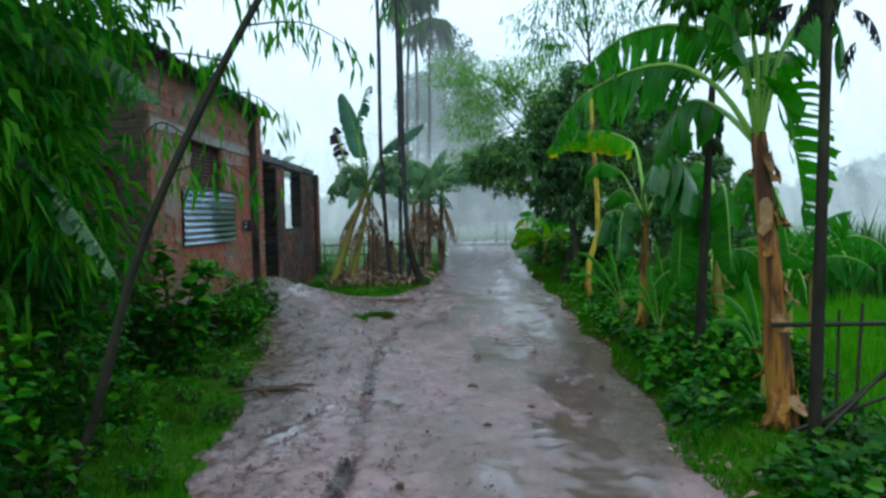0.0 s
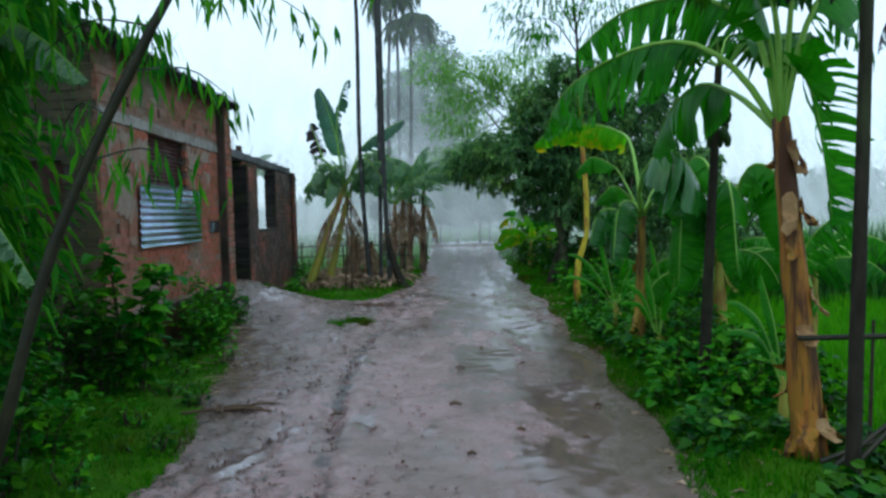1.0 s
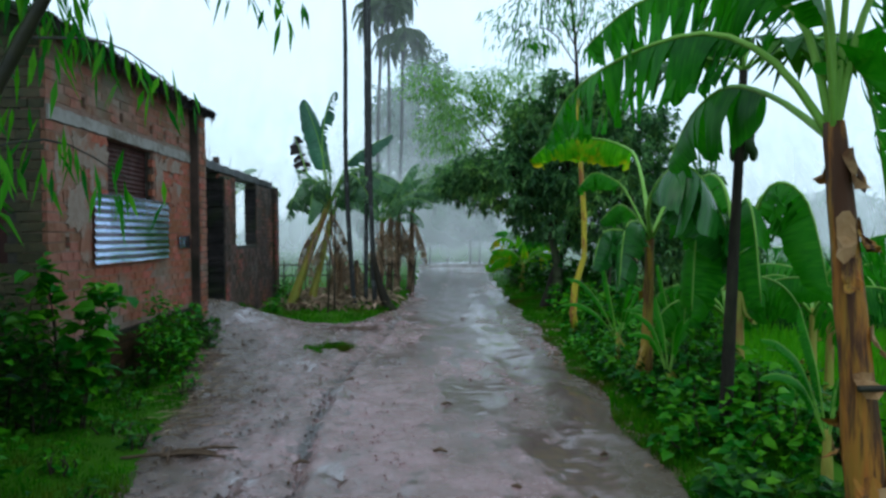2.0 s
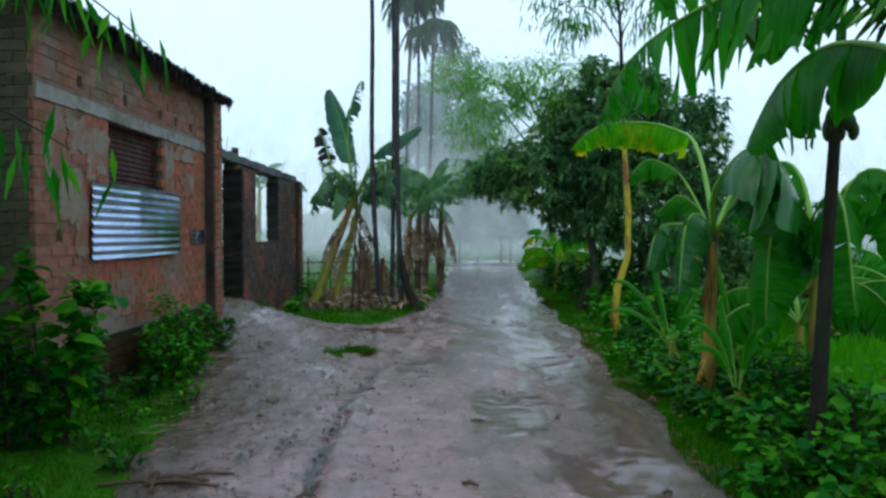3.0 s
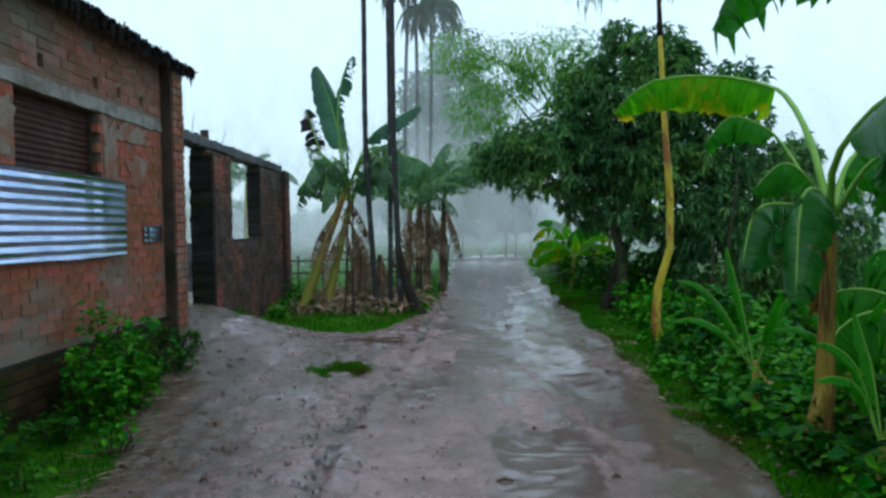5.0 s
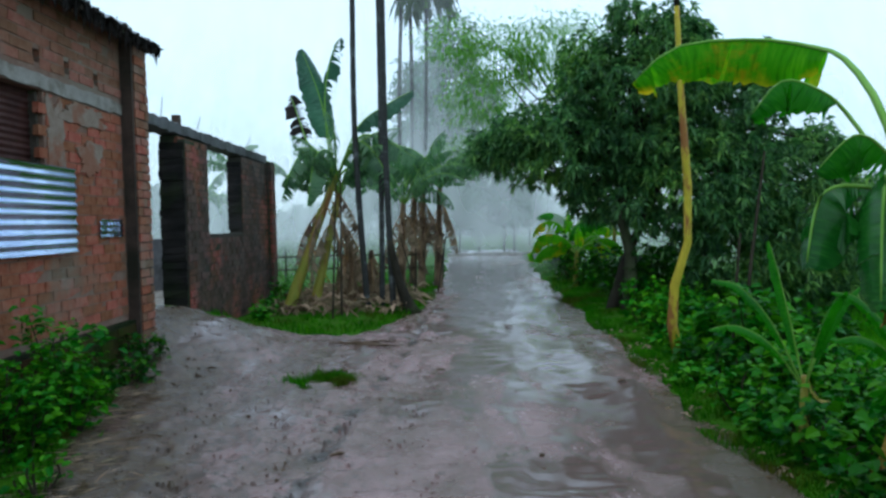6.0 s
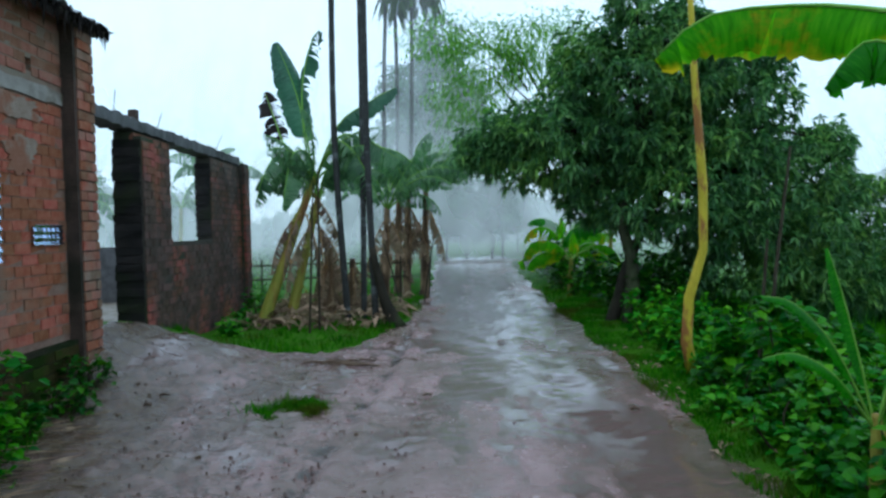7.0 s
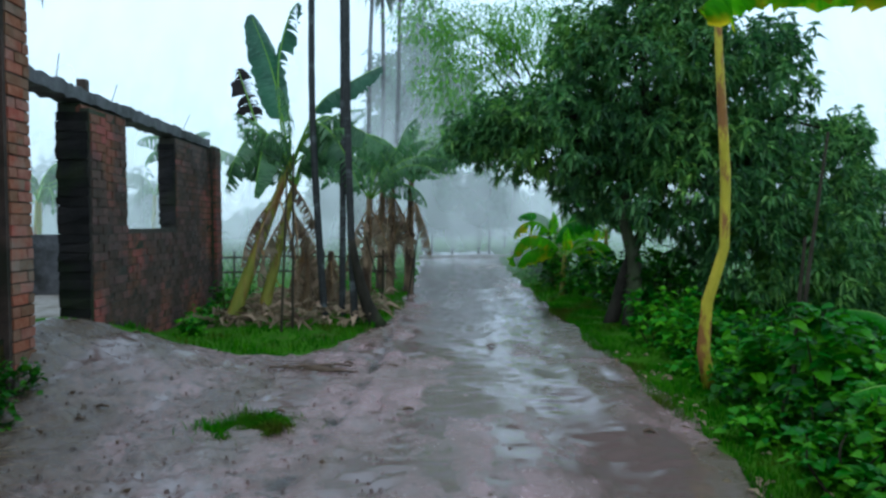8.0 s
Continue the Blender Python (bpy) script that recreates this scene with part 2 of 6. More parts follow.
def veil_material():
    """A flat sheet that stands in for rain haze: mostly clear, with white streaked scatter that thins out towards its
    top.
    """
    m = bpy.data.materials.new("rain_haze_sheet")
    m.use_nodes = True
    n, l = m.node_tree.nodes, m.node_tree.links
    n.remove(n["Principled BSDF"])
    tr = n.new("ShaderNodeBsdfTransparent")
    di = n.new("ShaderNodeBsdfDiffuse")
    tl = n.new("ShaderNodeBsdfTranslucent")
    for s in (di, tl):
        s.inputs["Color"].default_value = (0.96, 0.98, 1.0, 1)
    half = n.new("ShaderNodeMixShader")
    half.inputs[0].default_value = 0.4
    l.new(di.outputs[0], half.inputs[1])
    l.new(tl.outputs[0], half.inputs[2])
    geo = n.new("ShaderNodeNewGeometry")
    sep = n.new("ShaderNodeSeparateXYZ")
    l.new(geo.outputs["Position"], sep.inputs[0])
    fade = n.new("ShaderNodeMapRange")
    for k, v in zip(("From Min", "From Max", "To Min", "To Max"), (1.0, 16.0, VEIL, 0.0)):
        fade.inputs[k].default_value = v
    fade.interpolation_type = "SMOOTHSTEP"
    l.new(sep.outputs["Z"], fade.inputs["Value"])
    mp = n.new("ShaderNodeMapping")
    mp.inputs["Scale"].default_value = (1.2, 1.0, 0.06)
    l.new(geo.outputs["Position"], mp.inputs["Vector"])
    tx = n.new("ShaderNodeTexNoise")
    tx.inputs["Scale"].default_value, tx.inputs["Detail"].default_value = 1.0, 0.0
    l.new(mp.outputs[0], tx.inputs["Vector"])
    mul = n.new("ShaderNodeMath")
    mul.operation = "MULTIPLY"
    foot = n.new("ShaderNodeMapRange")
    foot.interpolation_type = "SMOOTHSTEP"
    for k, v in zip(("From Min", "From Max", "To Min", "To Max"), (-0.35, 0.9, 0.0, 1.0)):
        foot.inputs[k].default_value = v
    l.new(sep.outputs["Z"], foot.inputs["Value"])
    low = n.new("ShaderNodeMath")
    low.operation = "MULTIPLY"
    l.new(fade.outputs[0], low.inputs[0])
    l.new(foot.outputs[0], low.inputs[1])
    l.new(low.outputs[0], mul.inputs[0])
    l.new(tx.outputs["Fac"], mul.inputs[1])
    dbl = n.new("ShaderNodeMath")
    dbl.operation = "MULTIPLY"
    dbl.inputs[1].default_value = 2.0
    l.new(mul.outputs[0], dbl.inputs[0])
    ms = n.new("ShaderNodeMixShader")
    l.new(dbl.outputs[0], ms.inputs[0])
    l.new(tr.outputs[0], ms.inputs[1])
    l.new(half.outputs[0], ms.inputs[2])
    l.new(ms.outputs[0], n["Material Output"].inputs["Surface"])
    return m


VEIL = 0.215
RAIN_HAZE = veil_material()


def mud_material():
    """Trodden wet mud: grey-brown grain, darker wet stains, a painted rut shadow, and smooth puddled films, most of
    them in the wheel track on one side.
    """
    m = bpy.data.materials.new("wet_mud")
    m.use_nodes = True
    n, l = m.node_tree.nodes, m.node_tree.links
    b = n["Principled BSDF"]
    geo = n.new("ShaderNodeNewGeometry")

    def tex(scale, stretch=(1, 1, 1), detail=6.0, rough=0.6):
        mp = n.new("ShaderNodeMapping")
        mp.inputs["Scale"].default_value = stretch
        l.new(geo.outputs["Position"], mp.inputs["Vector"])
        t = n.new("ShaderNodeTexNoise")
        t.inputs["Scale"].default_value, t.inputs["Detail"].default_value, t.inputs["Roughness"].default_value = scale, detail, rough
        l.new(mp.outputs[0], t.inputs["Vector"])
        return t.outputs["Fac"]

    def ramp(f, lo, hi, a=0.0, c=1.0):
        r = n.new("ShaderNodeMapRange")
        for k, v in zip(("From Min", "From Max", "To Min", "To Max"), (lo, hi, a, c)):
            r.inputs[k].default_value = v
        l.new(f, r.inputs["Value"])
        return r.outputs[0]

    def calc(op, a, c):
        x = n.new("ShaderNodeMath")
        x.operation = op
        for s, v in zip(x.inputs, (a, c)):
            if isinstance(v, float):
                s.default_value = v
            else:
                l.new(v, s)
        return x.outputs[0]

    def mix(f, a, c):
        x = n.new("ShaderNodeMix")
        x.data_type = "RGBA"
        l.new(f, x.inputs["Factor"])
        for s, v in ((x.inputs[6], a), (x.inputs[7], c)):
            if isinstance(v, tuple):
                s.default_value = (*v, 1)
            else:
                l.new(v, s)
        return x.outputs[2]

    sep = n.new("ShaderNodeSeparateXYZ")
    l.new(geo.outputs["Position"], sep.inputs[0])
    track = calc("MULTIPLY", ramp(sep.outputs["X"], -0.1, 0.7), ramp(sep.outputs["X"], 2.3, 1.7))
    pud = ramp(calc("ADD", tex(1.1, (1.3, 0.55, 1), 5.0, 0.62), calc("ADD", calc("ADD", calc("MULTIPLY", track, 0.115), ramp(sep.outputs["X"], -2.6, -3.4, 0.0, -0.15)), ramp(sep.outputs["Y"], 8.0, 22.0, 0.0, 0.10))), 0.55, 0.63)
    grain = tex(3.0)
    col = mix(ramp(grain, 0.3, 0.7), (0.222, 0.134, 0.125), (0.338, 0.212, 0.213))
    col = mix(ramp(tex(0.55, (1, 0.6, 1)), 0.46, 0.64), col, (0.130, 0.092, 0.070))
    side = calc("ADD", ramp(sep.outputs["X"], 0.7, 1.7, 0.0, 0.19), ramp(sep.outputs["X"], -0.9, -2.6, 0.0, 0.20))
    col = mix(ramp(calc("ADD", tex(0.8, (1, 0.5, 1)), side), 0.50, 0.70), col, (0.098, 0.067, 0.040))
    clump = calc("ADD", tex(11.0, (1, 1, 1), 6.0, 0.75), ramp(sep.outputs["X"], 0.3, -1.6, -0.02, 0.095))
    col = mix(ramp(clump, 0.565, 0.66), col, (0.085, 0.060, 0.048))
    wave = n.new("ShaderNodeMath")
    wave.operation = "SINE"
    l.new(calc("MULTIPLY", sep.outputs["Y"], 0.5), wave.inputs[0])
    line = calc("ADD", calc("ADD", calc("MULTIPLY", wave.outputs[0], -0.16), calc("MULTIPLY", sep.outputs["Y"], -0.03)), 0.95)
    off = n.new("ShaderNodeMath")
    off.operation = "ABSOLUTE"
    l.new(calc("ADD", calc("ADD", sep.outputs["X"], line), calc("MULTIPLY", calc("ADD", tex(4.0), -0.5), 0.35)), off.inputs[0])
    # broken dark line along the rut: its shadow put into the colour
    rut_shadow = calc("MULTIPLY", ramp(off.outputs[0], 0.10, 0.045), ramp(tex(2.6), 0.44, 0.52))
    col = mix(rut_shadow, col, (0.050, 0.034, 0.028))
    col = mix(pud, col, (0.135, 0.092, 0.080))
    l.new(col, b.inputs["Base Color"])
    l.new(calc("MULTIPLY", ramp(tex(5.0), 0.35, 0.65, 0.12, 0.38), ramp(pud, 0, 1, 1.0, 0.25)), b.inputs["Roughness"])
    b.inputs["Specular IOR Level"].default_value = 0.7
    l.new(ramp(pud, 0, 1, 0.10, 0.42), b.inputs["Coat Weight"])
    b.inputs["Coat Roughness"].default_value = 0.2
    b.inputs["Coat Tint"].default_value = (1.0, 0.93, 0.97, 1)
    bp = n.new("ShaderNodeBump")
    bp.inputs["Distance"].default_value = 0.03
    l.new(ramp(pud, 0, 1, 0.55, 0.08), bp.inputs["Strength"])
    l.new(tex(17.0, (1, 1, 1), 9.0, 0.72), bp.inputs["Height"])
    l.new(bp.outputs[0], b.inputs["Normal"])
    return m


MUD = mud_material()


# ---------------------------------------------------------------- building helpers
def part(name, data, material, parent=None, label="", smooth=False):
    """Links a bmesh, or a (verts, faces) pair, as one mesh object under a thing or a part."""
    me = bpy.data.meshes.new(name)
    if isinstance(data, tuple):
        me.from_pydata(data[0], [], data[1])
        if len(data) > 2:
            layer = me.uv_layers.new(name="blade")
            ids = np.empty(len(me.loops), dtype=np.int32)
            me.loops.foreach_get("vertex_index", ids)
            layer.data.foreach_set("uv", np.array(data[2], dtype=np.float32)[ids].reshape(-1))
    else:
        data.to_mesh(me)
        data.free()
    me.materials.append(material)
    if smooth:
        me.shade_smooth()
    ob = new(name, me)
    if parent is not None:
        ob.parent = parent
    if label:
        tagged(ob, label)
    return ob


def thing(name, at, label, category, group="", kind=""):
    ob = new(name)
    ob.empty_display_size = 0.2
    ob.matrix_basis = Matrix.Translation(at)
    return tagged(ob, label, category, group, kind)


def box(bm, x0, y0, z0, x1, y1, z1, jit=0.0, rnd=random):
    v = []
    for x, y, z in ((x0, y0, z0), (x1, y0, z0), (x1, y1, z0), (x0, y1, z0), (x0, y0, z1), (x1, y0, z1), (x1, y1, z1), (x0, y1, z1)):
        v.append(bm.verts.new((x + rnd.uniform(-jit, jit), y + rnd.uniform(-jit, jit), z + rnd.uniform(-jit, jit))))
    for f in ((3, 2, 1, 0), (4, 5, 6, 7), (0, 1, 5, 4), (1, 2, 6, 5), (2, 3, 7, 6), (3, 0, 4, 7)):
        bm.faces.new([v[i] for i in f])


def grid_wall(x0, x1, us, zs, gaps, along="y"):
    """One wall slab between x0 and x1, cut into cells by us and zs, of which those in gaps (column, row) are openings."""
    bm = bmesh.new()
    vs = {}

    def vert(s, i, j):
        if (s, i, j) not in vs:
            p = (x0, x1)[s]
            vs[s, i, j] = bm.verts.new((p, us[i], zs[j]) if along == "y" else (us[i], p, zs[j]))
        return vs[s, i, j]

    solid = {(i, j) for i in range(len(us) - 1) for j in range(len(zs) - 1)} - set(gaps)
    for i, j in solid:
        for s in (0, 1):
            bm.faces.new([vert(s, i, j), vert(s, i + 1, j), vert(s, i + 1, j + 1), vert(s, i, j + 1)])
        for di, dj, a, c in ((-1, 0, (i, j), (i, j + 1)), (1, 0, (i + 1, j), (i + 1, j + 1)), (0, -1, (i, j), (i + 1, j)), (0, 1, (i, j + 1), (i + 1, j + 1))):
            if (i + di, j + dj) not in solid:
                bm.faces.new([vert(0, *a), vert(0, *c), vert(1, *c), vert(1, *a)])
    bmesh.ops.recalc_face_normals(bm, faces=bm.faces)
    return bm


def boxes(*bs, jit=0.0):
    bm = bmesh.new()
    for b in bs:
        box(bm, *b, jit=jit)
    return bm


def tube(path, radii, sides=8, wob=0.0, rnd=random, out=None):
    """A tapered tube along a path of points, as (verts, faces); appended to out where it is given."""
    vs, fs = out if out else ([], [])
    base = len(vs)
    pts = [Vector(p) for p in path]
    up = Vector((0.3, 0.2, 1)).normalized()
    for i, p in enumerate(pts):
        d = (pts[min(i + 1, len(pts) - 1)] - pts[max(i - 1, 0)]).normalized()
        ref = up if abs(d.dot(up)) < 0.95 else Vector((1, 0, 0))
        a = d.cross(ref).normalized()
        c = d.cross(a)
        for k in range(sides):
            t = 2 * math.pi * k / sides
            r = radii[i] * (1 + rnd.uniform(-wob, wob))
            vs.append(tuple(p + (a * math.cos(t) + c * math.sin(t)) * r))
    for i in range(len(pts) - 1):
        for k in range(sides):
            a, b = base + i * sides + k, base + i * sides + (k + 1) % sides
            fs.append((a, b, b + sides, a + sides))
    fs.append(tuple(range(base + sides - 1, base - 1, -1)))
    fs.append(tuple(range(base + (len(pts) - 1) * sides, base + len(pts) * sides)))
    return vs, fs


def smooth_path(points, n):
    """n points on a smooth curve through the given ones."""
    pts = [Vector(p) for p in points]
    out = []
    for i in range(n):
        u = i / (n - 1) * (len(pts) - 1)
        k = min(int(u), len(pts) - 2)
        f = u - k
        p0, p1, p2, p3 = pts[max(k - 1, 0)], pts[k], pts[k + 1], pts[min(k + 2, len(pts) - 1)]
        out.append(0.5 * (2 * p1 + (p2 - p0) * f + (2 * p0 - 5 * p1 + 4 * p2 - p3) * f * f + (3 * p1 - p0 - 3 * p2 + p3) * f ** 3))
    return out


def leaves(P, D, L, W, droop=0.3, fold=0.3, seed=0):
    """Folded leaves: from each point of P along D, L long and W wide. Gives (verts, faces)."""
    rs = np.random.RandomState(seed)
    P, D = np.asarray(P, float), np.asarray(D, float)
    n = len(P)
    D = D / (np.linalg.norm(D, axis=1, keepdims=True) + 1e-9)
    L = np.broadcast_to(np.asarray(L, float), (n,))[:, None] * rs.uniform(0.7, 1.25, (n, 1))
    W = np.broadcast_to(np.asarray(W, float), (n,))[:, None] * rs.uniform(0.75, 1.2, (n, 1))
    up = np.array([0, 0, 1.0]) + rs.normal(0, 0.45, (n, 3))
    S = np.cross(D, up)
    S /= np.linalg.norm(S, axis=1, keepdims=True) + 1e-9
    N = np.cross(S, D)
    dz = np.array([0, 0, 1.0])
    mid = P + D * L * 0.45
    tip = P + D * L - dz * L * droop
    lf, rt = mid + S * W / 2 + N * W * fold, mid - S * W / 2 + N * W * fold
    V = np.stack([P, lf, tip, rt, mid - dz * L * droop * 0.15], 1).reshape(-1, 3)
    i = np.arange(n)[:, None] * 5
    F = np.concatenate([i + np.array([[0, 4, 2, 1]]), i + np.array([[0, 3, 2, 4]])], 0)
    return V.tolist(), F.tolist()


def broad_leaves(P, D, L, W, droop=0.3, fold=0.15, seed=0):
    """Rounded leaves with a midrib fold, eight corners each. Gives (verts, faces)."""
    rs = np.random.RandomState(seed)
    P, D = np.asarray(P, float), np.asarray(D, float)
    n = len(P)
    D = D / (np.linalg.norm(D, axis=1, keepdims=True) + 1e-9)
    L = L * rs.uniform(0.55, 1.3, (n, 1))
    W = W * L / L.mean() * rs.uniform(0.8, 1.2, (n, 1))
    S = np.cross(D, np.array([0, 0, 1.0]) + rs.normal(0, 0.4, (n, 3)))
    S /= np.linalg.norm(S, axis=1, keepdims=True) + 1e-9
    N = np.cross(S, D)
    dz = np.array([0, 0, 1.0])

    def at(u):
        return P + D * L * u - dz * L * droop * u * u

    rows = [at(0.0), at(0.28), at(0.68), at(1.0)]
    lift = N * W * fold
    V = np.stack([rows[0], rows[1], rows[2], rows[3], rows[1] + S * W * 0.46 + lift, rows[2] + S * W * 0.40 + lift, rows[1] - S * W * 0.46 + lift, rows[2] - S * W * 0.40 + lift], 1).reshape(-1, 3)
    i = np.arange(n)[:, None] * 8
    F = []
    for f in ((0, 1, 4), (1, 2, 5, 4), (2, 3, 5), (0, 6, 1), (1, 6, 7, 2), (2, 7, 3)):
        F += (i + np.array([f])).tolist()
    return V.tolist(), F


def blob_points(blobs, n, seed, shell=0.55, bottom=-9, gather=22):
    """Points and outward ways in the outer part of overlapping balls (x, y, z, rx, ry, rz), in uneven clumps."""
    rs = np.random.RandomState(seed)
    vol = np.array([b[3] * b[4] + b[3] * b[5] for b in blobs])
    pick = rs.choice(len(blobs), n, p=vol / vol.sum())
    B = np.array(blobs, float)[pick]
    k = max(8, n // gather)
    dirs = rs.normal(0, 1, (k, 3))
    dirs /= np.linalg.norm(dirs, axis=1, keepdims=True)
    d = dirs[rs.randint(0, k, n)] + rs.normal(0, 0.16, (n, 3))
    d /= np.linalg.norm(d, axis=1, keepdims=True)
    lump = 1 + 0.24 * np.sin(d[:, 0] * 5 + pick) * np.cos(d[:, 1] * 4 + pick * 2) + 0.10 * np.sin(d[:, 2] * 9 + pick)
    r = (shell + (1.02 - shell) * rs.beta(2.2, 1.0, n)) * lump
    P = B[:, :3] + d * B[:, 3:] * r[:, None]
    keep = P[:, 2] > bottom
    return P[keep], d[keep]


def spread(n, seed, length, width, tear=0.25, start=0, lift=(42, 82), bend=(75, 165)):
    """Leaf rows for banana_plant, turned, raised and bent unevenly."""
    r = random.Random(seed)
    return [(start + 360 / n * i + r.uniform(-24, 24), r.uniform(*lift), length * r.uniform(0.75, 1.15), width * r.uniform(0.85, 1.15), r.uniform(*bend), tear * r.uniform(0.4, 1.6), r.uniform(-25, 25)) for i in range(n)]


def ball_tree(name, at, label, blobs, n, leaf, size, material, trunks, bark, droop=0.5, seed=1, category="tree", down=0.5, group="", bottom=-9, shell=0.5, limbs=3, whorl=0):
    """A tree: tapered trunks and limbs, and a crown of many single leaves in uneven clumps."""
    t = thing(name, at, label, category, group)
    o = Vector(at)
    wood = ([], [])
    rnd = random.Random(seed)
    for path, r0 in trunks:
        p = smooth_path([Vector(q) - o for q in path], 9)
        stem = tube(p, [r0 * (1 - 0.6 * i / 8) for i in range(9)], 8, 0.08, rnd, wood if path is trunks[0][0] else None)
        if path is not trunks[0][0]:
            part("trunk", stem, bark, t, smooth=True)
    top = Vector(trunks[0][0][-1]) - o
    for b in blobs:
        for j in range(limbs):
            e = Vector(b[:3]) - o + Vector((rnd.uniform(-.6, .6) * b[3], rnd.uniform(-.6, .6) * b[4], rnd.uniform(-.4, .6) * b[5]))
            s = top * rnd.uniform(0.75, 1.0)
            p = smooth_path([s, s.lerp(e, 0.5) + Vector((0, 0, 0.12 * (e - s).length)), e], 6)
            tube(p, [trunks[0][1] * 0.38 * (1 - 0.15 * i) for i in range(6)], 5, 0.05, rnd, wood) if limbs < 3 else part("limb", tube(p, [trunks[0][1] * 0.38 * (1 - 0.15 * i) for i in range(6)], 5, 0.05, rnd), bark, t, smooth=True)
    part("trunk", wood, bark, t, smooth=True)
    P, d = blob_points(blobs, n // max(1, whorl), seed, shell, bottom, 5 if whorl else 22)
    if whorl:                      # rosettes of leaves at the twigs' ends
        P, d = np.repeat(P, whorl, 0), np.repeat(d, whorl, 0) * 0.6 + np.random.RandomState(seed + 9).normal(0, 0.5, (len(P) * whorl, 3))
    D = d * 0.8 + np.random.RandomState(seed + 5).normal(0, 0.5, d.shape) - np.array([0, 0, down])
    tagged(part("crown", leaves(P - np.array(at), D, size[0], size[1], droop, 0.25, seed), material, t), kind="stuff")
    return t


def shrub(at, r, h, n, size, material, seed, label, name="shrub", category="shrub", group="", stems=6, droop=0.35, narrow=False):
    t = thing(name, at, label, category, group)
    rnd = random.Random(seed)
    rs = np.random.RandomState(seed)
    wood = ([], [])
    P, D = [], []
    for i in range(stems):
        a, u = rnd.uniform(0, 6.28), math.sqrt(rnd.uniform(0.02, 1))
        foot = Vector((math.cos(a) * r * u * 0.45, math.sin(a) * r * u * 0.45, -0.03))
        tip = Vector((math.cos(a) * r * u, math.sin(a) * r * u, h * rnd.uniform(0.6, 1.0) * (1 - 0.3 * u * u)))
        p = smooth_path([foot, foot.lerp(tip, 0.5) + Vector((rnd.uniform(-.05, .05), rnd.uniform(-.05, .05), 0.1 * h)), tip], 7)
        part("stem", tube(p, [0.011 * (1 - 0.1 * k) for k in range(7)], 5, 0, rnd), STAKE, t)
        m = max(1, n // stems)
        k = rs.randint(1, 7, m)
        base = np.array(p)[k] + rs.normal(0, 0.045 + 0.05 * r, (m, 3))
        ang = rs.uniform(0, 6.28, m)
        P.append(base)
        D.append(np.stack([np.cos(ang), np.sin(ang), rs.uniform(-0.25, 0.7, m)], 1))
    P, D = np.concatenate(P), np.concatenate(D)
    P[:, 2] = np.maximum(P[:, 2], 0.0)
    tagged(part("foliage", broad_leaves(P, D, size[0], size[1], droop, 0.15, seed), material, t), kind="stuff")
    return t


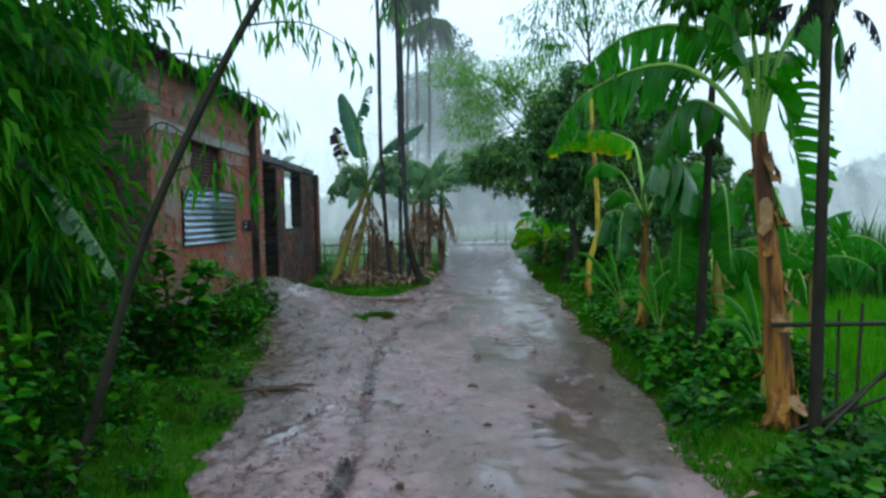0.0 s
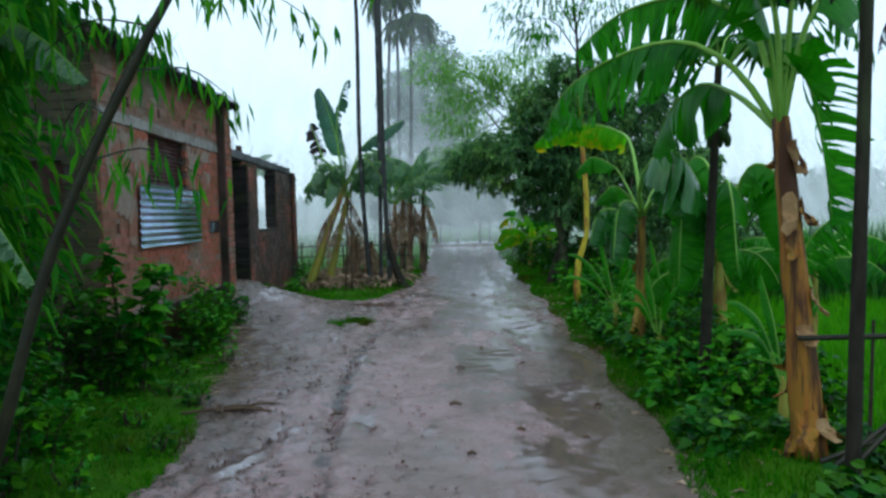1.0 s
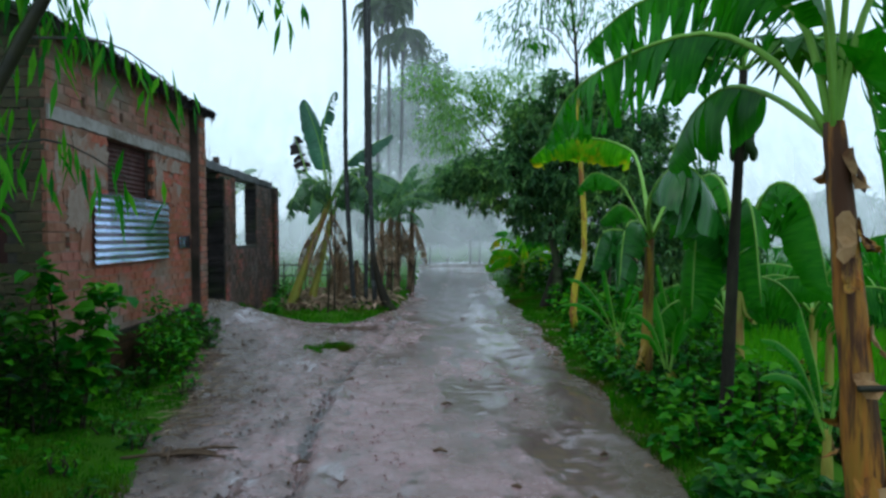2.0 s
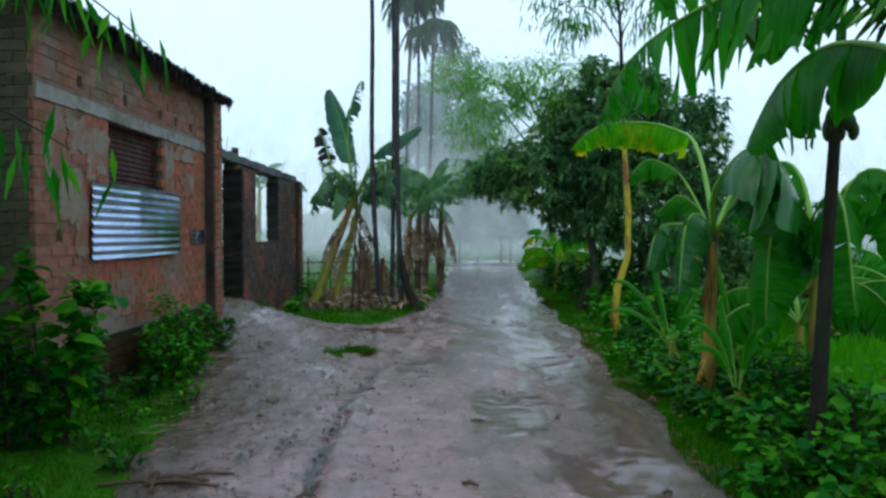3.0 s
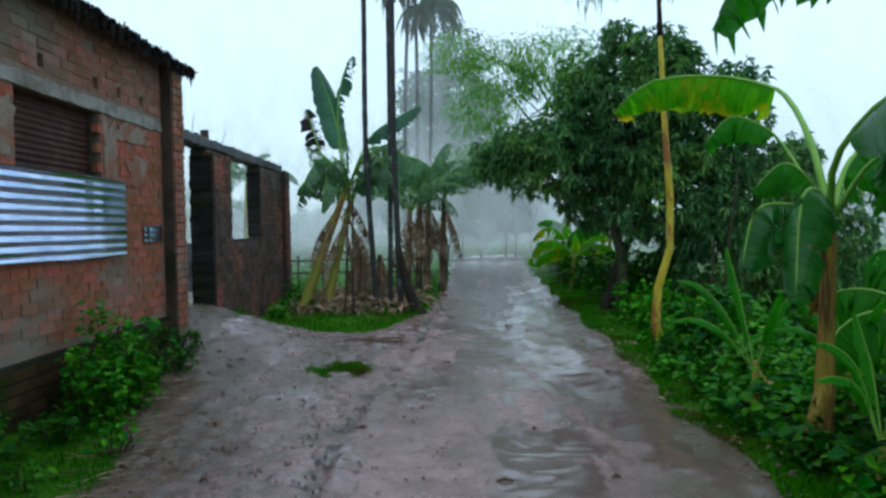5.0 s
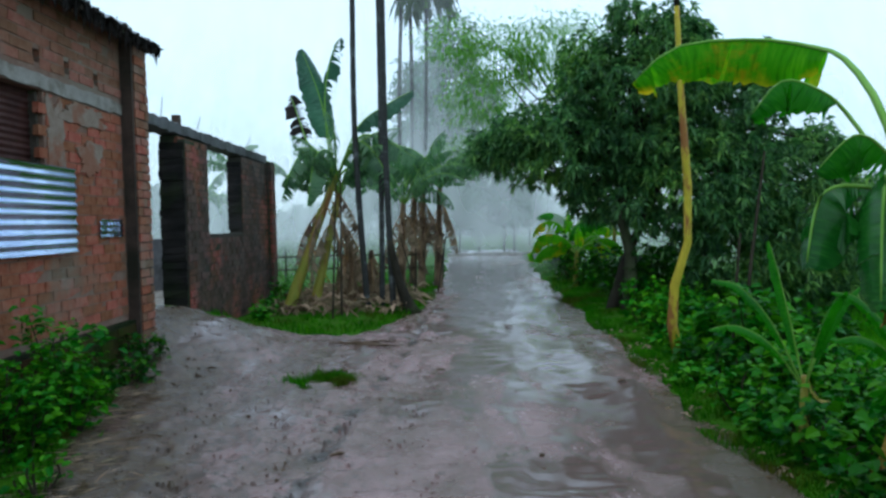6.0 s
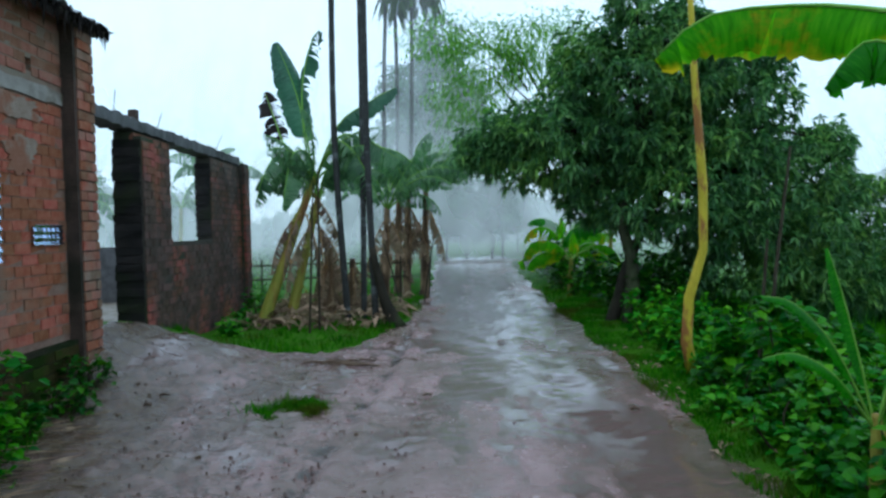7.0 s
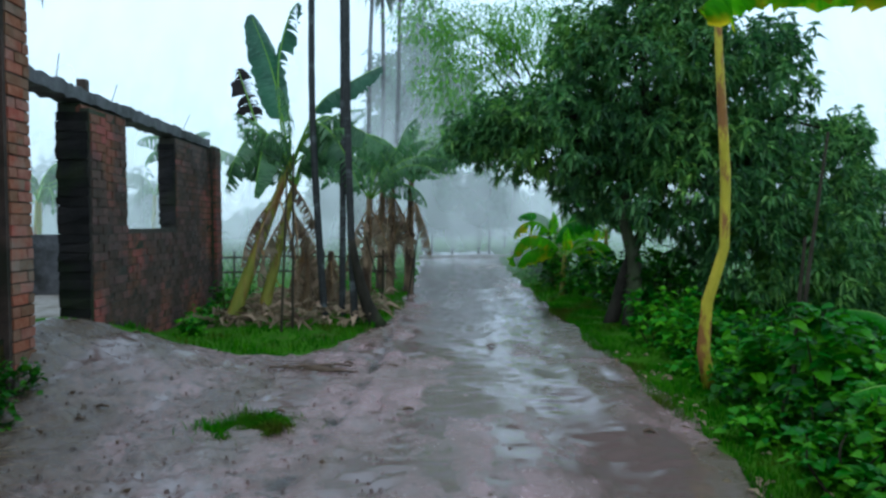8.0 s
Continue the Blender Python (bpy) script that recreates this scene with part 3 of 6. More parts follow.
def banana_leaf(az, elev, length, width, bend, tear=0.3, seed=0, fold=42, petiole=0.2, twist=0.0, ragged=0.05, curl=1.0, course=None, side=None):
    """Blade and midrib of one banana leaf from the origin: its way (az, elev in degrees) and its bend down, or its midrib's course.
    fold: how far each half hangs; side: the way across the blade, where it does not lie level."""
    rnd = random.Random(seed)
    n = 44
    a = radians(az)
    ph = rnd.uniform(0, 6.28)
    pts, tang = [Vector((0, 0, 0))], []
    for i in range(n):
        s = i / (n - 1)
        e = radians(elev - bend * s ** 1.3)
        hz = math.cos(e)
        swing = radians(twist) * s
        tang.append(Vector((hz * math.cos(a + swing), hz * math.sin(a + swing), math.sin(e))))
        pts.append(pts[-1] + tang[-1] * (length / n))
    if course:
        pts = smooth_path(course, n + 1)
        tang = [(pts[i + 1] - pts[i]).normalized() for i in range(n)]
        length = sum((pts[i + 1] - pts[i]).length for i in range(n))
    folds = fold if isinstance(fold, tuple) else (fold, fold)
    rib = tube([pts[i] for i in range(0, n + 1, 3)], [0.026 * (1 - 0.85 * i / n) * (0.6 + 0.4 * min(1, length / 2)) * min(1.0, 0.25 + width * 1.3) for i in range(0, n + 1, 3)], 6)
    vs, fs, uvs = [], [], []
    start = int(n * petiole)
    for sgn in (-1, 1):
        i = start
        while i < n:
            run = 1
            while i + run < n and rnd.random() > tear:
                run += 1
            drop = rnd.uniform(0, 26) if run < 6 else rnd.uniform(0, 8)
            rows = []
            for k in range(i, i + run + 1):
                s = (k - start) / (n - start)
                w = width / 2 * (max(0.0, math.sin(math.pi * min(1, (0.06 + 0.94 * s)) ** 0.8)) ** 0.55) * (1 + rnd.uniform(-ragged, ragged))
                kk = min(k, n - 1)
                tg = tang[kk]
                sd = Vector(side) if side else tg.cross(Vector((0, 0, 1)))
                sd = (sd - tg * sd.dot(tg)) if side else sd
                sd = sd.normalized() if sd.length > 0.05 else Vector((-math.sin(a), math.cos(a), 0))
                nm = sd.cross(tg)
                shift = 0.02 if k == i else (-0.02 if k == i + run else 0.0)
                row = []
                for j in range(4):
                    u = j / 3
                    f = radians(folds[sgn > 0] + drop + 22 * u * curl)
                    q = pts[k] + (sd * sgn * math.cos(f) - nm * math.sin(f)) * (w * u) + tg * (w * 0.22 * u + shift * u * length * (1 if run < 5 else 0.3))
                    q += nm * (0.009 * (k % 2) * u + 0.03 * w * math.sin(k * 0.55 + ph + sgn) * u * u)
                    q.z -= (0.05 if run > 5 else 0.30) * u * u * w
                    row.append(len(vs))
                    vs.append(tuple(q))
                    uvs.append(((k + 0.35 * j) / n + seed * 0.37 + sgn, u * sgn))
                rows.append(row)
            for r0, r1 in zip(rows, rows[1:]):
                for j in range(3):
                    fs.append((r0[j], r1[j], r1[j + 1], r0[j + 1]) if sgn > 0 else (r0[j + 1], r1[j + 1], r1[j], r0[j]))
            i += run
    return (vs, fs, uvs), rib


def banana_plant(at, top, r0, leaves_list, label, seed, stem_mat, blade, husks=5, group="banana plants", dry=(), bow=0.0):
    """A banana plant: sheathed stem from at to top, husk flaps, green leaves and hanging dry ones."""
    t = thing("banana_plant", at, label, "banana plant", group)
    o, rnd = Vector(at), random.Random(seed)
    tip = Vector(top) - o
    path = smooth_path([Vector((0, 0, -0.05)), tip * 0.5 + Vector((bow, 0, 0)), tip], 14)
    part("stem", tube(path, [r0 * (1.18 if i == 0 else 1 - 0.5 * i / 13) * rnd.uniform(0.95, 1.06) for i in range(14)], 12, 0.05, rnd), stem_mat, t, smooth=True)
    for i in range(husks):
        k = rnd.randint(1, 11)
        p, a, h = path[k], rnd.uniform(0, 6.28), rnd.uniform(0.10, 0.26)
        rr = r0 * (1.06 - 0.5 * k / 13)
        vs, fs = [], []
        for u in range(5):
            for w in range(4):
                ang = a + (w - 1.5) * 0.42 * (1 - 0.12 * u)
                out = rr * 1.03 + 0.006 * u * u * rnd.uniform(0.3, 1.3)
                vs.append((p.x + math.cos(ang) * out, p.y + math.sin(ang) * out, max(0.0, p.z + h * (0.5 - u / 4) * (1 - 0.25 * (w in (0, 3))) + rnd.uniform(-.02, .02))))
        for u in range(4):
            for w in range(3):
                q = u * 4 + w
                fs.append((q, q + 1, q + 5, q + 4))
        part("husk", (vs, fs), HUSK if rnd.random() < 0.14 else stem_mat, t, "peeling brown sheath")
    for i, spec in enumerate(leaves_list):
        if isinstance(spec, dict):
            mat = spec.get("mat", blade)
            base = o + tip - Vector((0, 0, 0.1))
            blade_mesh, rib = banana_leaf(0, 0, 1, spec["w"], 0, spec.get("tear", 0.12), seed * 31 + i, fold=spec.get("fold", 45), petiole=spec.get("petiole", 0.25),
                                          ragged=0.09, course=[Vector((0, 0, 0))] + [Vector(q) - base for q in spec["way"]], side=spec.get("side"))
            lf = part("leaf", blade_mesh, mat, t, {"yellowing_banana_blade": "yellowing green leaf", "dark_dry_leaf": "withered dark tattered leaf"}.get(mat.name, ""), smooth=True)
            lf.location = tip - Vector((0, 0, 0.1))
            part("midrib", rib, RIB, lf, smooth=True)
            continue
        az, el, ln, wd, bd, te = spec[:6]
        tw = spec[6] if len(spec) > 6 else 0
        mat = spec[7] if len(spec) > 7 else blade
        blade_mesh, rib = banana_leaf(az, el, ln, wd, bd, te, seed * 31 + i, twist=tw, ragged=0.09, petiole=0.2)
        lf = part("leaf", blade_mesh, mat, t, "yellowing green leaf" if mat is BANANAY else "", smooth=True)
        lf.location = tip - Vector((0, 0, 0.1))
        part("midrib", rib, RIB, lf, smooth=True)
    for i, (az, el, ln, wd, bd) in enumerate(dry):
        blade_mesh, rib = banana_leaf(az, el, ln, wd, bd, 0.55, seed * 77 + i, fold=62, ragged=0.3)
        lf = part("dry_leaf", blade_mesh, DRYLEAF, t, "withered brown hanging leaf")
        lf.location = tip * rnd.uniform(0.75, 0.95)
        part("midrib", rib, HUSK, lf)
    return t


# ---------------------------------------------------------------- ground, road, field
def interp(rows, y):
    return float(np.interp(y, [r[0] for r in rows], [r[1] for r in rows]))


LEFT_EDGE = ((-6, -1.5), (4.3, -1.66), (8.2, -2.3), (9.5, -2.6), (10.7, -2.95), (12, -3.3), (12.8, -3.8), (14.45, -3.8), (14.95, -2.7), (15.15, -1.5), (16, -0.95), (18.7, -0.3), (27.7, 0.06), (38, 0.3), (45, 0.5))
RIGHT_EDGE = ((-6, 1.6), (4.1, 1.74), (8.4, 2.12), (11, 2.24), (13.5, 2.42), (20, 2.6), (26.5, 2.95), (33, 3.4), (38, 3.8), (45, 4.2))


def step(a, b, x):
    u = np.clip((x - a) / (b - a), 0, 1)
    return u * u * (3 - 2 * u)


def height(x, y):
    x, y = np.asarray(x, float), np.asarray(y, float)
    h = -0.22 - 0.07 * np.exp(-((y - 12) / 3.5) ** 2) + 0.05 * step(18, 34, y)
    h = h + 0.62 * np.exp(-((x + 3.75) / 1.05) ** 2 - ((y - 14.1) / 1.7) ** 2) 
    h = h + 0.14 * step(-2.4, -4.2, x) * step(13.5, 9, y)
    xr = np.interp(y, [r[0] for r in RIGHT_EDGE], [r[1] for r in RIGHT_EDGE])
    h = h + 0.09 * step(xr - 0.2, xr + 0.5, x) - 0.75 * step(xr + 0.9, xr + 2.2, x) * step(40, 26, y)
    h = h + 0.17 * np.exp(-((x + 2.45) / 0.55) ** 2 - ((y - 13.9) / 0.8) ** 2)
    h = h + 0.025 * np.sin(x * 2.1 + 1) * np.sin(y * 1.3) + 0.012 * np.sin(x * 5.3) * np.sin(y * 4.1 + 2)
    return h


def axis(lo, hi, fine, far):
    a = list(np.arange(lo, hi + 1e-6, fine))
    s, v = fine, hi
    while v < far:
        s *= 1.35
        v += s
        a.append(v)
    s, v = fine, lo
    pre = []
    while v > -far:
        s *= 1.35
        v -= s
        pre.append(v)
    return np.array(pre[::-1] + a)


def sheet(name, xs, ys, fz, material, label, category):
    X, Y = np.meshgrid(xs, ys)
    Z = fz(X, Y)
    V = np.stack([X, Y, Z], -1).reshape(-1, 3).tolist()
    w, hgt = len(xs), len(ys)
    i = (np.arange(hgt - 1)[:, None] * w + np.arange(w - 1)[None, :]).reshape(-1)
    F = np.stack([i, i + 1, i + w + 1, i + w], 1).tolist()
    ob = part(name, (V, F), material, smooth=True)
    return tagged(ob, label, category, kind="structure")


def bed(x, y):
    """The ground's height, sunk where the lane's mud lies on it."""
    l = np.interp(y, [r[0] for r in LEFT_EDGE], [r[1] for r in LEFT_EDGE])
    r = np.interp(y, [q[0] for q in RIGHT_EDGE], [q[1] for q in RIGHT_EDGE])
    inside = np.minimum(x - l, r - x)
    return height(x, y) - 0.12 * step(0.0, 0.35, inside) * step(45, 42, y)


sheet("ground", axis(-7, 7, 0.12, 420), axis(-2, 44, 0.14, 420), bed, SOIL, "wet green verge and low field around the lane", "ground")

rs = np.random.RandomState(3)


def build_road():
    ys = np.arange(-5, 44, 0.055)
    us = np.linspace(0, 1, 84)
    l = np.interp(ys, [r[0] for r in LEFT_EDGE], [r[1] for r in LEFT_EDGE])
    r = np.interp(ys, [q[0] for q in RIGHT_EDGE], [q[1] for q in RIGHT_EDGE])
    wob = 0.06 * np.sin(ys * 2.3) + 0.04 * np.sin(ys * 5.7 + 1) + 0.04 * np.sin(ys * 13 + 2)
    wob2 = 0.04 * np.sin(ys * 1.9 + 2) + 0.025 * np.sin(ys * 6.3) + 0.03 * np.sin(ys * 15)
    l, r = l + wob - 0.12, r + wob2 + 0.12
    X = l[:, None] + (r - l)[:, None] * us[None, :]
    Y = np.repeat(ys[:, None], len(us), 1)
    edge = np.minimum(us, 1 - us)[None, :] * (r - l)[:, None]
    Z = height(X, Y) + 0.03 * step(0.0, 0.3, edge) - 0.02
    # wheel rut and trodden lumps
    rut = -0.95 + 0.16 * np.sin(Y * 0.5) + 0.03 * Y
    Z = Z - 0.05 * np.exp(-((X - rut) / 0.06) ** 2) * (0.55 + 0.45 * np.sin(Y * 3.1)) + 0.03 * np.exp(-((X - rut - 0.14) / 0.08) ** 2)
    Z = Z - 0.03 * np.exp(-((X - 0.95 - 0.04 * Y) / 0.22) ** 2)
    lump = np.zeros_like(Z)
    for i in range(0, len(ys)):
        if ys[i] > 26:
            break
        for k in range(0, len(us)):
            q = noise.noise(Vector((X[i, k] * 3.2, Y[i, k] * 2.2, 0)))
            f = noise.noise(Vector((X[i, k] * 9.0, Y[i, k] * 8.0, 4)))
            g = noise.noise(Vector((X[i, k] * 0.7, Y[i, k] * 0.5, 9)))
            pit = noise.noise(Vector((X[i, k] * 5.5, Y[i, k] * 4.2, 17)))
            left = 1.0 if X[i, k] < -0.2 else 0.12
            heap = 3.4 if (X[i, k] < -1.1 and 9.0 < Y[i, k] < 15.2) else 1.0
            lump[i, k] = heap * 0.012 * f - 0.030 * left * max(0.0, pit - 0.12) * 2.0 + (0.016 if X[i, k] < 0.2 else 0.004) * q + (0.010 if X[i, k] < 0.2 else 0.004) * f * (0.5 + max(0, g) * 1.8) * (2.0 if X[i, k] < 0.1 else 0.7)
    Z = Z + lump * step(0.0, 0.25, edge)
    V = np.stack([X, Y, Z], -1).reshape(-1, 3).tolist()
    w = len(us)
    i = (np.arange(len(ys) - 1)[:, None] * w + np.arange(w - 1)[None, :]).reshape(-1)
    F = np.stack([i, i + 1, i + w + 1, i + w], 1).tolist()
    return tagged(part("road", (V, F), MUD, smooth=True), "wet muddy village lane with ruts and puddled patches", "road", kind="structure")


build_road()


def grass_patch(name, n, spots, size, material, label, seed, spread=0.5):
    """Blades of grass over rectangles or along strips: spots are functions that give (x, y) arrays."""
    r = np.random.RandomState(seed)
    x, y = spots(r, n)
    z = height(x, y)
    hgt = size[0] * r.uniform(0.4, 1.4, n) * (0.75 + 0.4 * np.sin(x * 3.1 + 2 * np.sin(y * 1.7)) * np.sin(y * 2.3 + x) + 0.25 * np.sin(x * 9 + y * 7))
    w = size[1] * r.uniform(0.7, 1.3, n)
    a = r.uniform(0, 6.28, n)
    b = r.uniform(0, 6.28, n)
    lean = r.uniform(0.1, spread, n) * hgt
    P = np.stack([x, y, z - 0.01], 1)
    S = np.stack([np.cos(a), np.sin(a), 0 * a], 1) * w[:, None] / 2
    ln = np.stack([np.cos(b), np.sin(b), 0 * b], 1) * lean[:, None]
    up = np.array([0, 0, 1.0]) * hgt[:, None]
    V = np.stack([P - S, P + S, P + S * 0.7 + up * 0.6 + ln * 0.4, P - S * 0.7 + up * 0.6 + ln * 0.4, P + up * 0.95 + ln], 1).reshape(-1, 3)
    i = np.arange(n)[:, None] * 5
    F = (i + np.array([[0, 1, 2, 3]])).tolist() + (i + np.array([[3, 2, 4]])).tolist()
    return tagged(part(name, (V.tolist(), F), material), label, "grass", kind="stuff")


def strip(edge, inner, outer, y0, y1):
    def f(r, n):
        y = r.uniform(y0, y1, n)
        e = np.interp(y, [q[0] for q in edge], [q[1] for q in edge])
        u = r.uniform(0, 1, n) ** 1.3
        return e + inner + (outer - inner) * u + 0.08 * np.sin(y * 2.3), y
    return f


def rect(x0, x1, y0, y1):
    return lambda r, n: (r.uniform(x0, x1, n), r.uniform(y0, y1, n))


grass_patch("verge_grass", 26000, strip(LEFT_EDGE, 0.06, -2.2, 1.5, 11.5), (0.07, 0.010), GRASS, "short wet grass on the verge by the house", 11)
grass_patch("verge_grass", 34000, strip(RIGHT_EDGE, -0.12, 0.8, 2.0, 20), (0.075, 0.011), GRASS, "short wet grass along the lane's edge", 12)
grass_patch("verge_grass", 14000, strip(LEFT_EDGE, 0.05, -1.9, 14.9, 30), (0.10, 0.014), GRASS, "grass under the palms and banana plants", 13)
grass_patch("verge_grass", 5000, strip(RIGHT_EDGE, -0.05, 1.6, 20, 36), (0.14, 0.02), GRASS, "taller grass beside the far lane", 14)
grass_patch("paddy", 60000, rect(4.0, 13, 2.5, 26), (0.30, 0.022), PADDY, "bright green young rice in the low field", 15, 0.3)
grass_patch("paddy", 30000, rect(12, 70, 10, 80), (0.55, 0.12), PADDY, "bright green rice far out in the low field", 16, 0.3)
grass_patch("tall_crop", 9000, rect(8.5, 26, 17, 23), (1.5, 0.09), CROP, "tall dark green crop standing in the low field", 19, 0.35)
grass_patch("field_grass", 16000, rect(-40, -4, 22, 70), (0.3, 0.08), GRASS, "rough green field behind the ruined wall", 17)
grass_patch("grass_tuft", 3600, lambda r, n: (-1.22 + r.normal(0, 0.15, n), 12.32 + r.normal(0, 0.11, n)), (0.12, 0.012), GRASS, "small tuft of grass in the mud", 18, 0.8)


# ---------------------------------------------------------------- the brick house
HX = -3.55


def brick_meshes(depth):
    out = []
    r = random.Random(5)
    for k in range(4):
        bm = bmesh.new()
        box(bm, -depth, -0.121, -0.0465, 0.0, 0.121, 0.0465, 0.005, r)
        me = bpy.data.meshes.new("brick")
        bm.to_mesh(me)
        bm.free()
        out.append(me)
    return out


def lay_bricks(parent, rects, holes, course, front, mat, mat_rest, single, seed, facing="x", rest_label="", slots=()):
    """Courses of bricks over rects (u0, u1, z0, z1) of a wall. Those for which single(u, z) holds are objects, the rest is joined."""
    r = random.Random(seed)
    meshes = brick_meshes(0.05)
    for me in meshes:
        me.materials.append(mat)
    rest = bmesh.new()
    count = 0
    for u0, u1, z0, z1 in rects:
        row = int(round(z0 / course))
        z = row * course
        while z + 0.5 * course < z1:
            if z >= z0 - 0.01:
                u = u0 - (0.125 if row % 2 else 0.0)
                while u < u1 - 0.03:
                    a, b = max(u, u0), min(u + 0.244, u1)
                    c = (a + b) / 2
                    zz = z + course / 2
                    gone = b - a < 0.05 or any(h[0] < c < h[1] and h[2] < zz < h[3] for h in holes)
                    cut = [s for s in slots if a < s[1] and b > s[0] and s[2] < zz < s[3]]
                    if cut and not gone:
                        for p, q in ((a, cut[0][0]), (cut[0][1], b)):
                            if q - p > 0.03:
                                box(rest, front - 0.05, p, z + 0.006, front, q, z + course - 0.009, 0.005, r)
                    elif not gone:
                        pr = r.uniform(-0.004, 0.007)
                        full = b - a > 0.22
                        if full and single(c, zz) and count < 300:
                            ob = new("brick", r.choice(meshes))
                            ob.parent = parent
                            if facing == "x":
                                ob.location = (front + pr, c, zz)
                            else:
                                ob.location, ob.rotation_euler = (c, front - pr, zz), (0, 0, -math.pi / 2)
                            count += 1
                        elif facing == "x":
                            box(rest, front - 0.05, a, z + 0.006, front + pr, b, z + course - 0.009, 0.004, r)
                        else:
                            box(rest, a, front - pr, z + 0.006, b, front + 0.05, z + course - 0.009, 0.004, r)
                    u += 0.25
            z += course
            row += 1
    tagged(part("brickwork", rest, mat_rest, parent), rest_label, kind="stuff")


def corrugated(u_len, v_len, waves, amp, bow=0.0, seed=1):
    """A corrugated sheet in its own plane: u along the ridges, v across them, waves out of the plane. (verts, faces), 3 mm thick."""
    r = random.Random(seed)
    nu, nv = 14, waves * 8 + 1
    vs, fs = [], []
    wav = [r.uniform(-1, 1) for _ in range(nu)]
    for side in (0, 1):
        for i in range(nu):
            for j in range(nv):
                u, v = i / (nu - 1), j / (nv - 1)
                d = amp * math.cos(2 * math.pi * waves * v) + bow * math.sin(math.pi * u) + 0.002 * wav[i] - side * 0.003
                vs.append((d, u * u_len + 0.004 * r.uniform(-1, 1) * (i in (0, nu - 1)), v * v_len + 0.006 * wav[i] * (v - 0.5)))
    m = nu * nv
    for i in range(nu - 1):
        for j in range(nv - 1):
            q = i * nv + j
            fs.append((q, q + nv, q + nv + 1, q + 1))
            fs.append((m + q + 1, m + q + nv + 1, m + q + nv, m + q))
    rim = [i * nv for i in range(nu)] + [(nu - 1) * nv + j for j in range(1, nv)] + [i * nv + nv - 1 for i in range(nu - 2, -1, -1)] + [j for j in range(nv - 2, 0, -1)]
    for a, b in zip(rim, rim[1:] + rim[:1]):
        fs.append((b, a, m + a, m + b))
    return vs, fs


house = thing("house", (HX, 11, 0), "small red brick house with a sheet metal roof", "house")
HO = Vector((HX, 11, 0))


def rel(bm):
    bmesh.ops.translate(bm, vec=-HO, verts=bm.verts)
    return bm


XF = HX - 0.005          # mortar face behind the brick faces
wall = part("wall", rel(grid_wall(HX - 0.25, XF, (8.57, 8.90, 9.0, 9.30, 9.40, 9.94, 10.30, 10.40, 11.28, 11.38, 11.40, 11.78, 11.88, 12.35, 12.45, 13.0), (-0.4, 1.36, 1.48, 1.90, 2.66, 2.90, 3.02, 3.62), [(i, 3) for i in range(5, 10)] + [(i, 5) for i in (3, 6, 8, 11, 13)] + [(1, 1)])), MORTAR, house, "mortar joints of the road-side wall")
gable = part("wall", rel(grid_wall(8.57, 8.81, (-7.6, -5.2, -3.95, HX - 0.26), (-0.4, 1.2, 2.2, 3.75), [(1, 1)], "x")), MORTARD, house, "algae-green end wall")
part("wall", rel(boxes((-7.6, 8.82, -0.4, -7.35, 13.0, 4.6))), MORTARD, house, "plain rear wall")
part("wall", rel(boxes((-7.34, 12.76, -0.4, HX - 0.26, 13.0, 3.7))), MORTARD, house, "plain far end wall")
part("pillar", rel(boxes((HX - 0.25, 13.003, -0.3, HX + 0.13, 13.33, 3.52), (HX + 0.003, 12.95, -0.3, HX + 0.13, 13.0, 3.5))), CEMENTD, house, "dark brown corner pillar")
plinth = part("plinth", rel(boxes((HX - 0.006, 8.5, -0.4, HX + 0.075, 12.95, 0.34), (HX - 2.5, 8.5, -0.4, HX - 0.01, 8.555, 0.34), jit=0.008)), PLINTH, house, "damp mossy plinth")


def rough_band(name, x0, x1, y0, y1, z0, z1, seed, material, parent, origin, label, rough=0.012):
    """A long cast band with unevenly trowelled faces and edges."""
    r = random.Random(seed)
    vs, fs, n = [], [], int((y1 - y0) * 10)
    for i in range(n + 1):
        y = y0 + (y1 - y0) * i / n
        lo, hi = z0 + r.uniform(-rough, rough), z1 + r.uniform(-rough, rough)
        for x, z in ((x0, lo), (x1 + r.uniform(-0.4, 0.4) * rough, lo), (x1 + r.uniform(-0.4, 0.4) * rough, hi), (x0, hi)):
            vs.append((x - origin.x, y - origin.y, z - origin.z))
    for i in range(n):
        for k in range(4):
            a, b = i * 4 + k, i * 4 + (k + 1) % 4
            fs.append((a, a + 4, b + 4, b))
    fs += [(0, 1, 2, 3), (n * 4 + 3, n * 4 + 2, n * 4 + 1, n * 4)]
    part(name, (vs, fs), material, parent, label)


rough_band("lintel_band", HX - 0.02, HX + 0.017, 8.58, 12.94, 2.666, 2.80, 14, CEMENT, house, HO, "rough grey cement lintel band")
HOLES = [(9.92, 11.42, 1.85, 2.66), (8.0, 13.0, 2.66, 2.81)]
SLOTS = [(h, h + 0.10, 2.87, 3.05) for h in (9.30, 10.30, 11.28, 11.78, 12.35)] + [(8.90, 9.0, 1.33, 1.52)]


def shift(pairs):
    return [(a - 11, b - 11, c, d) for a, b, c, d in pairs]


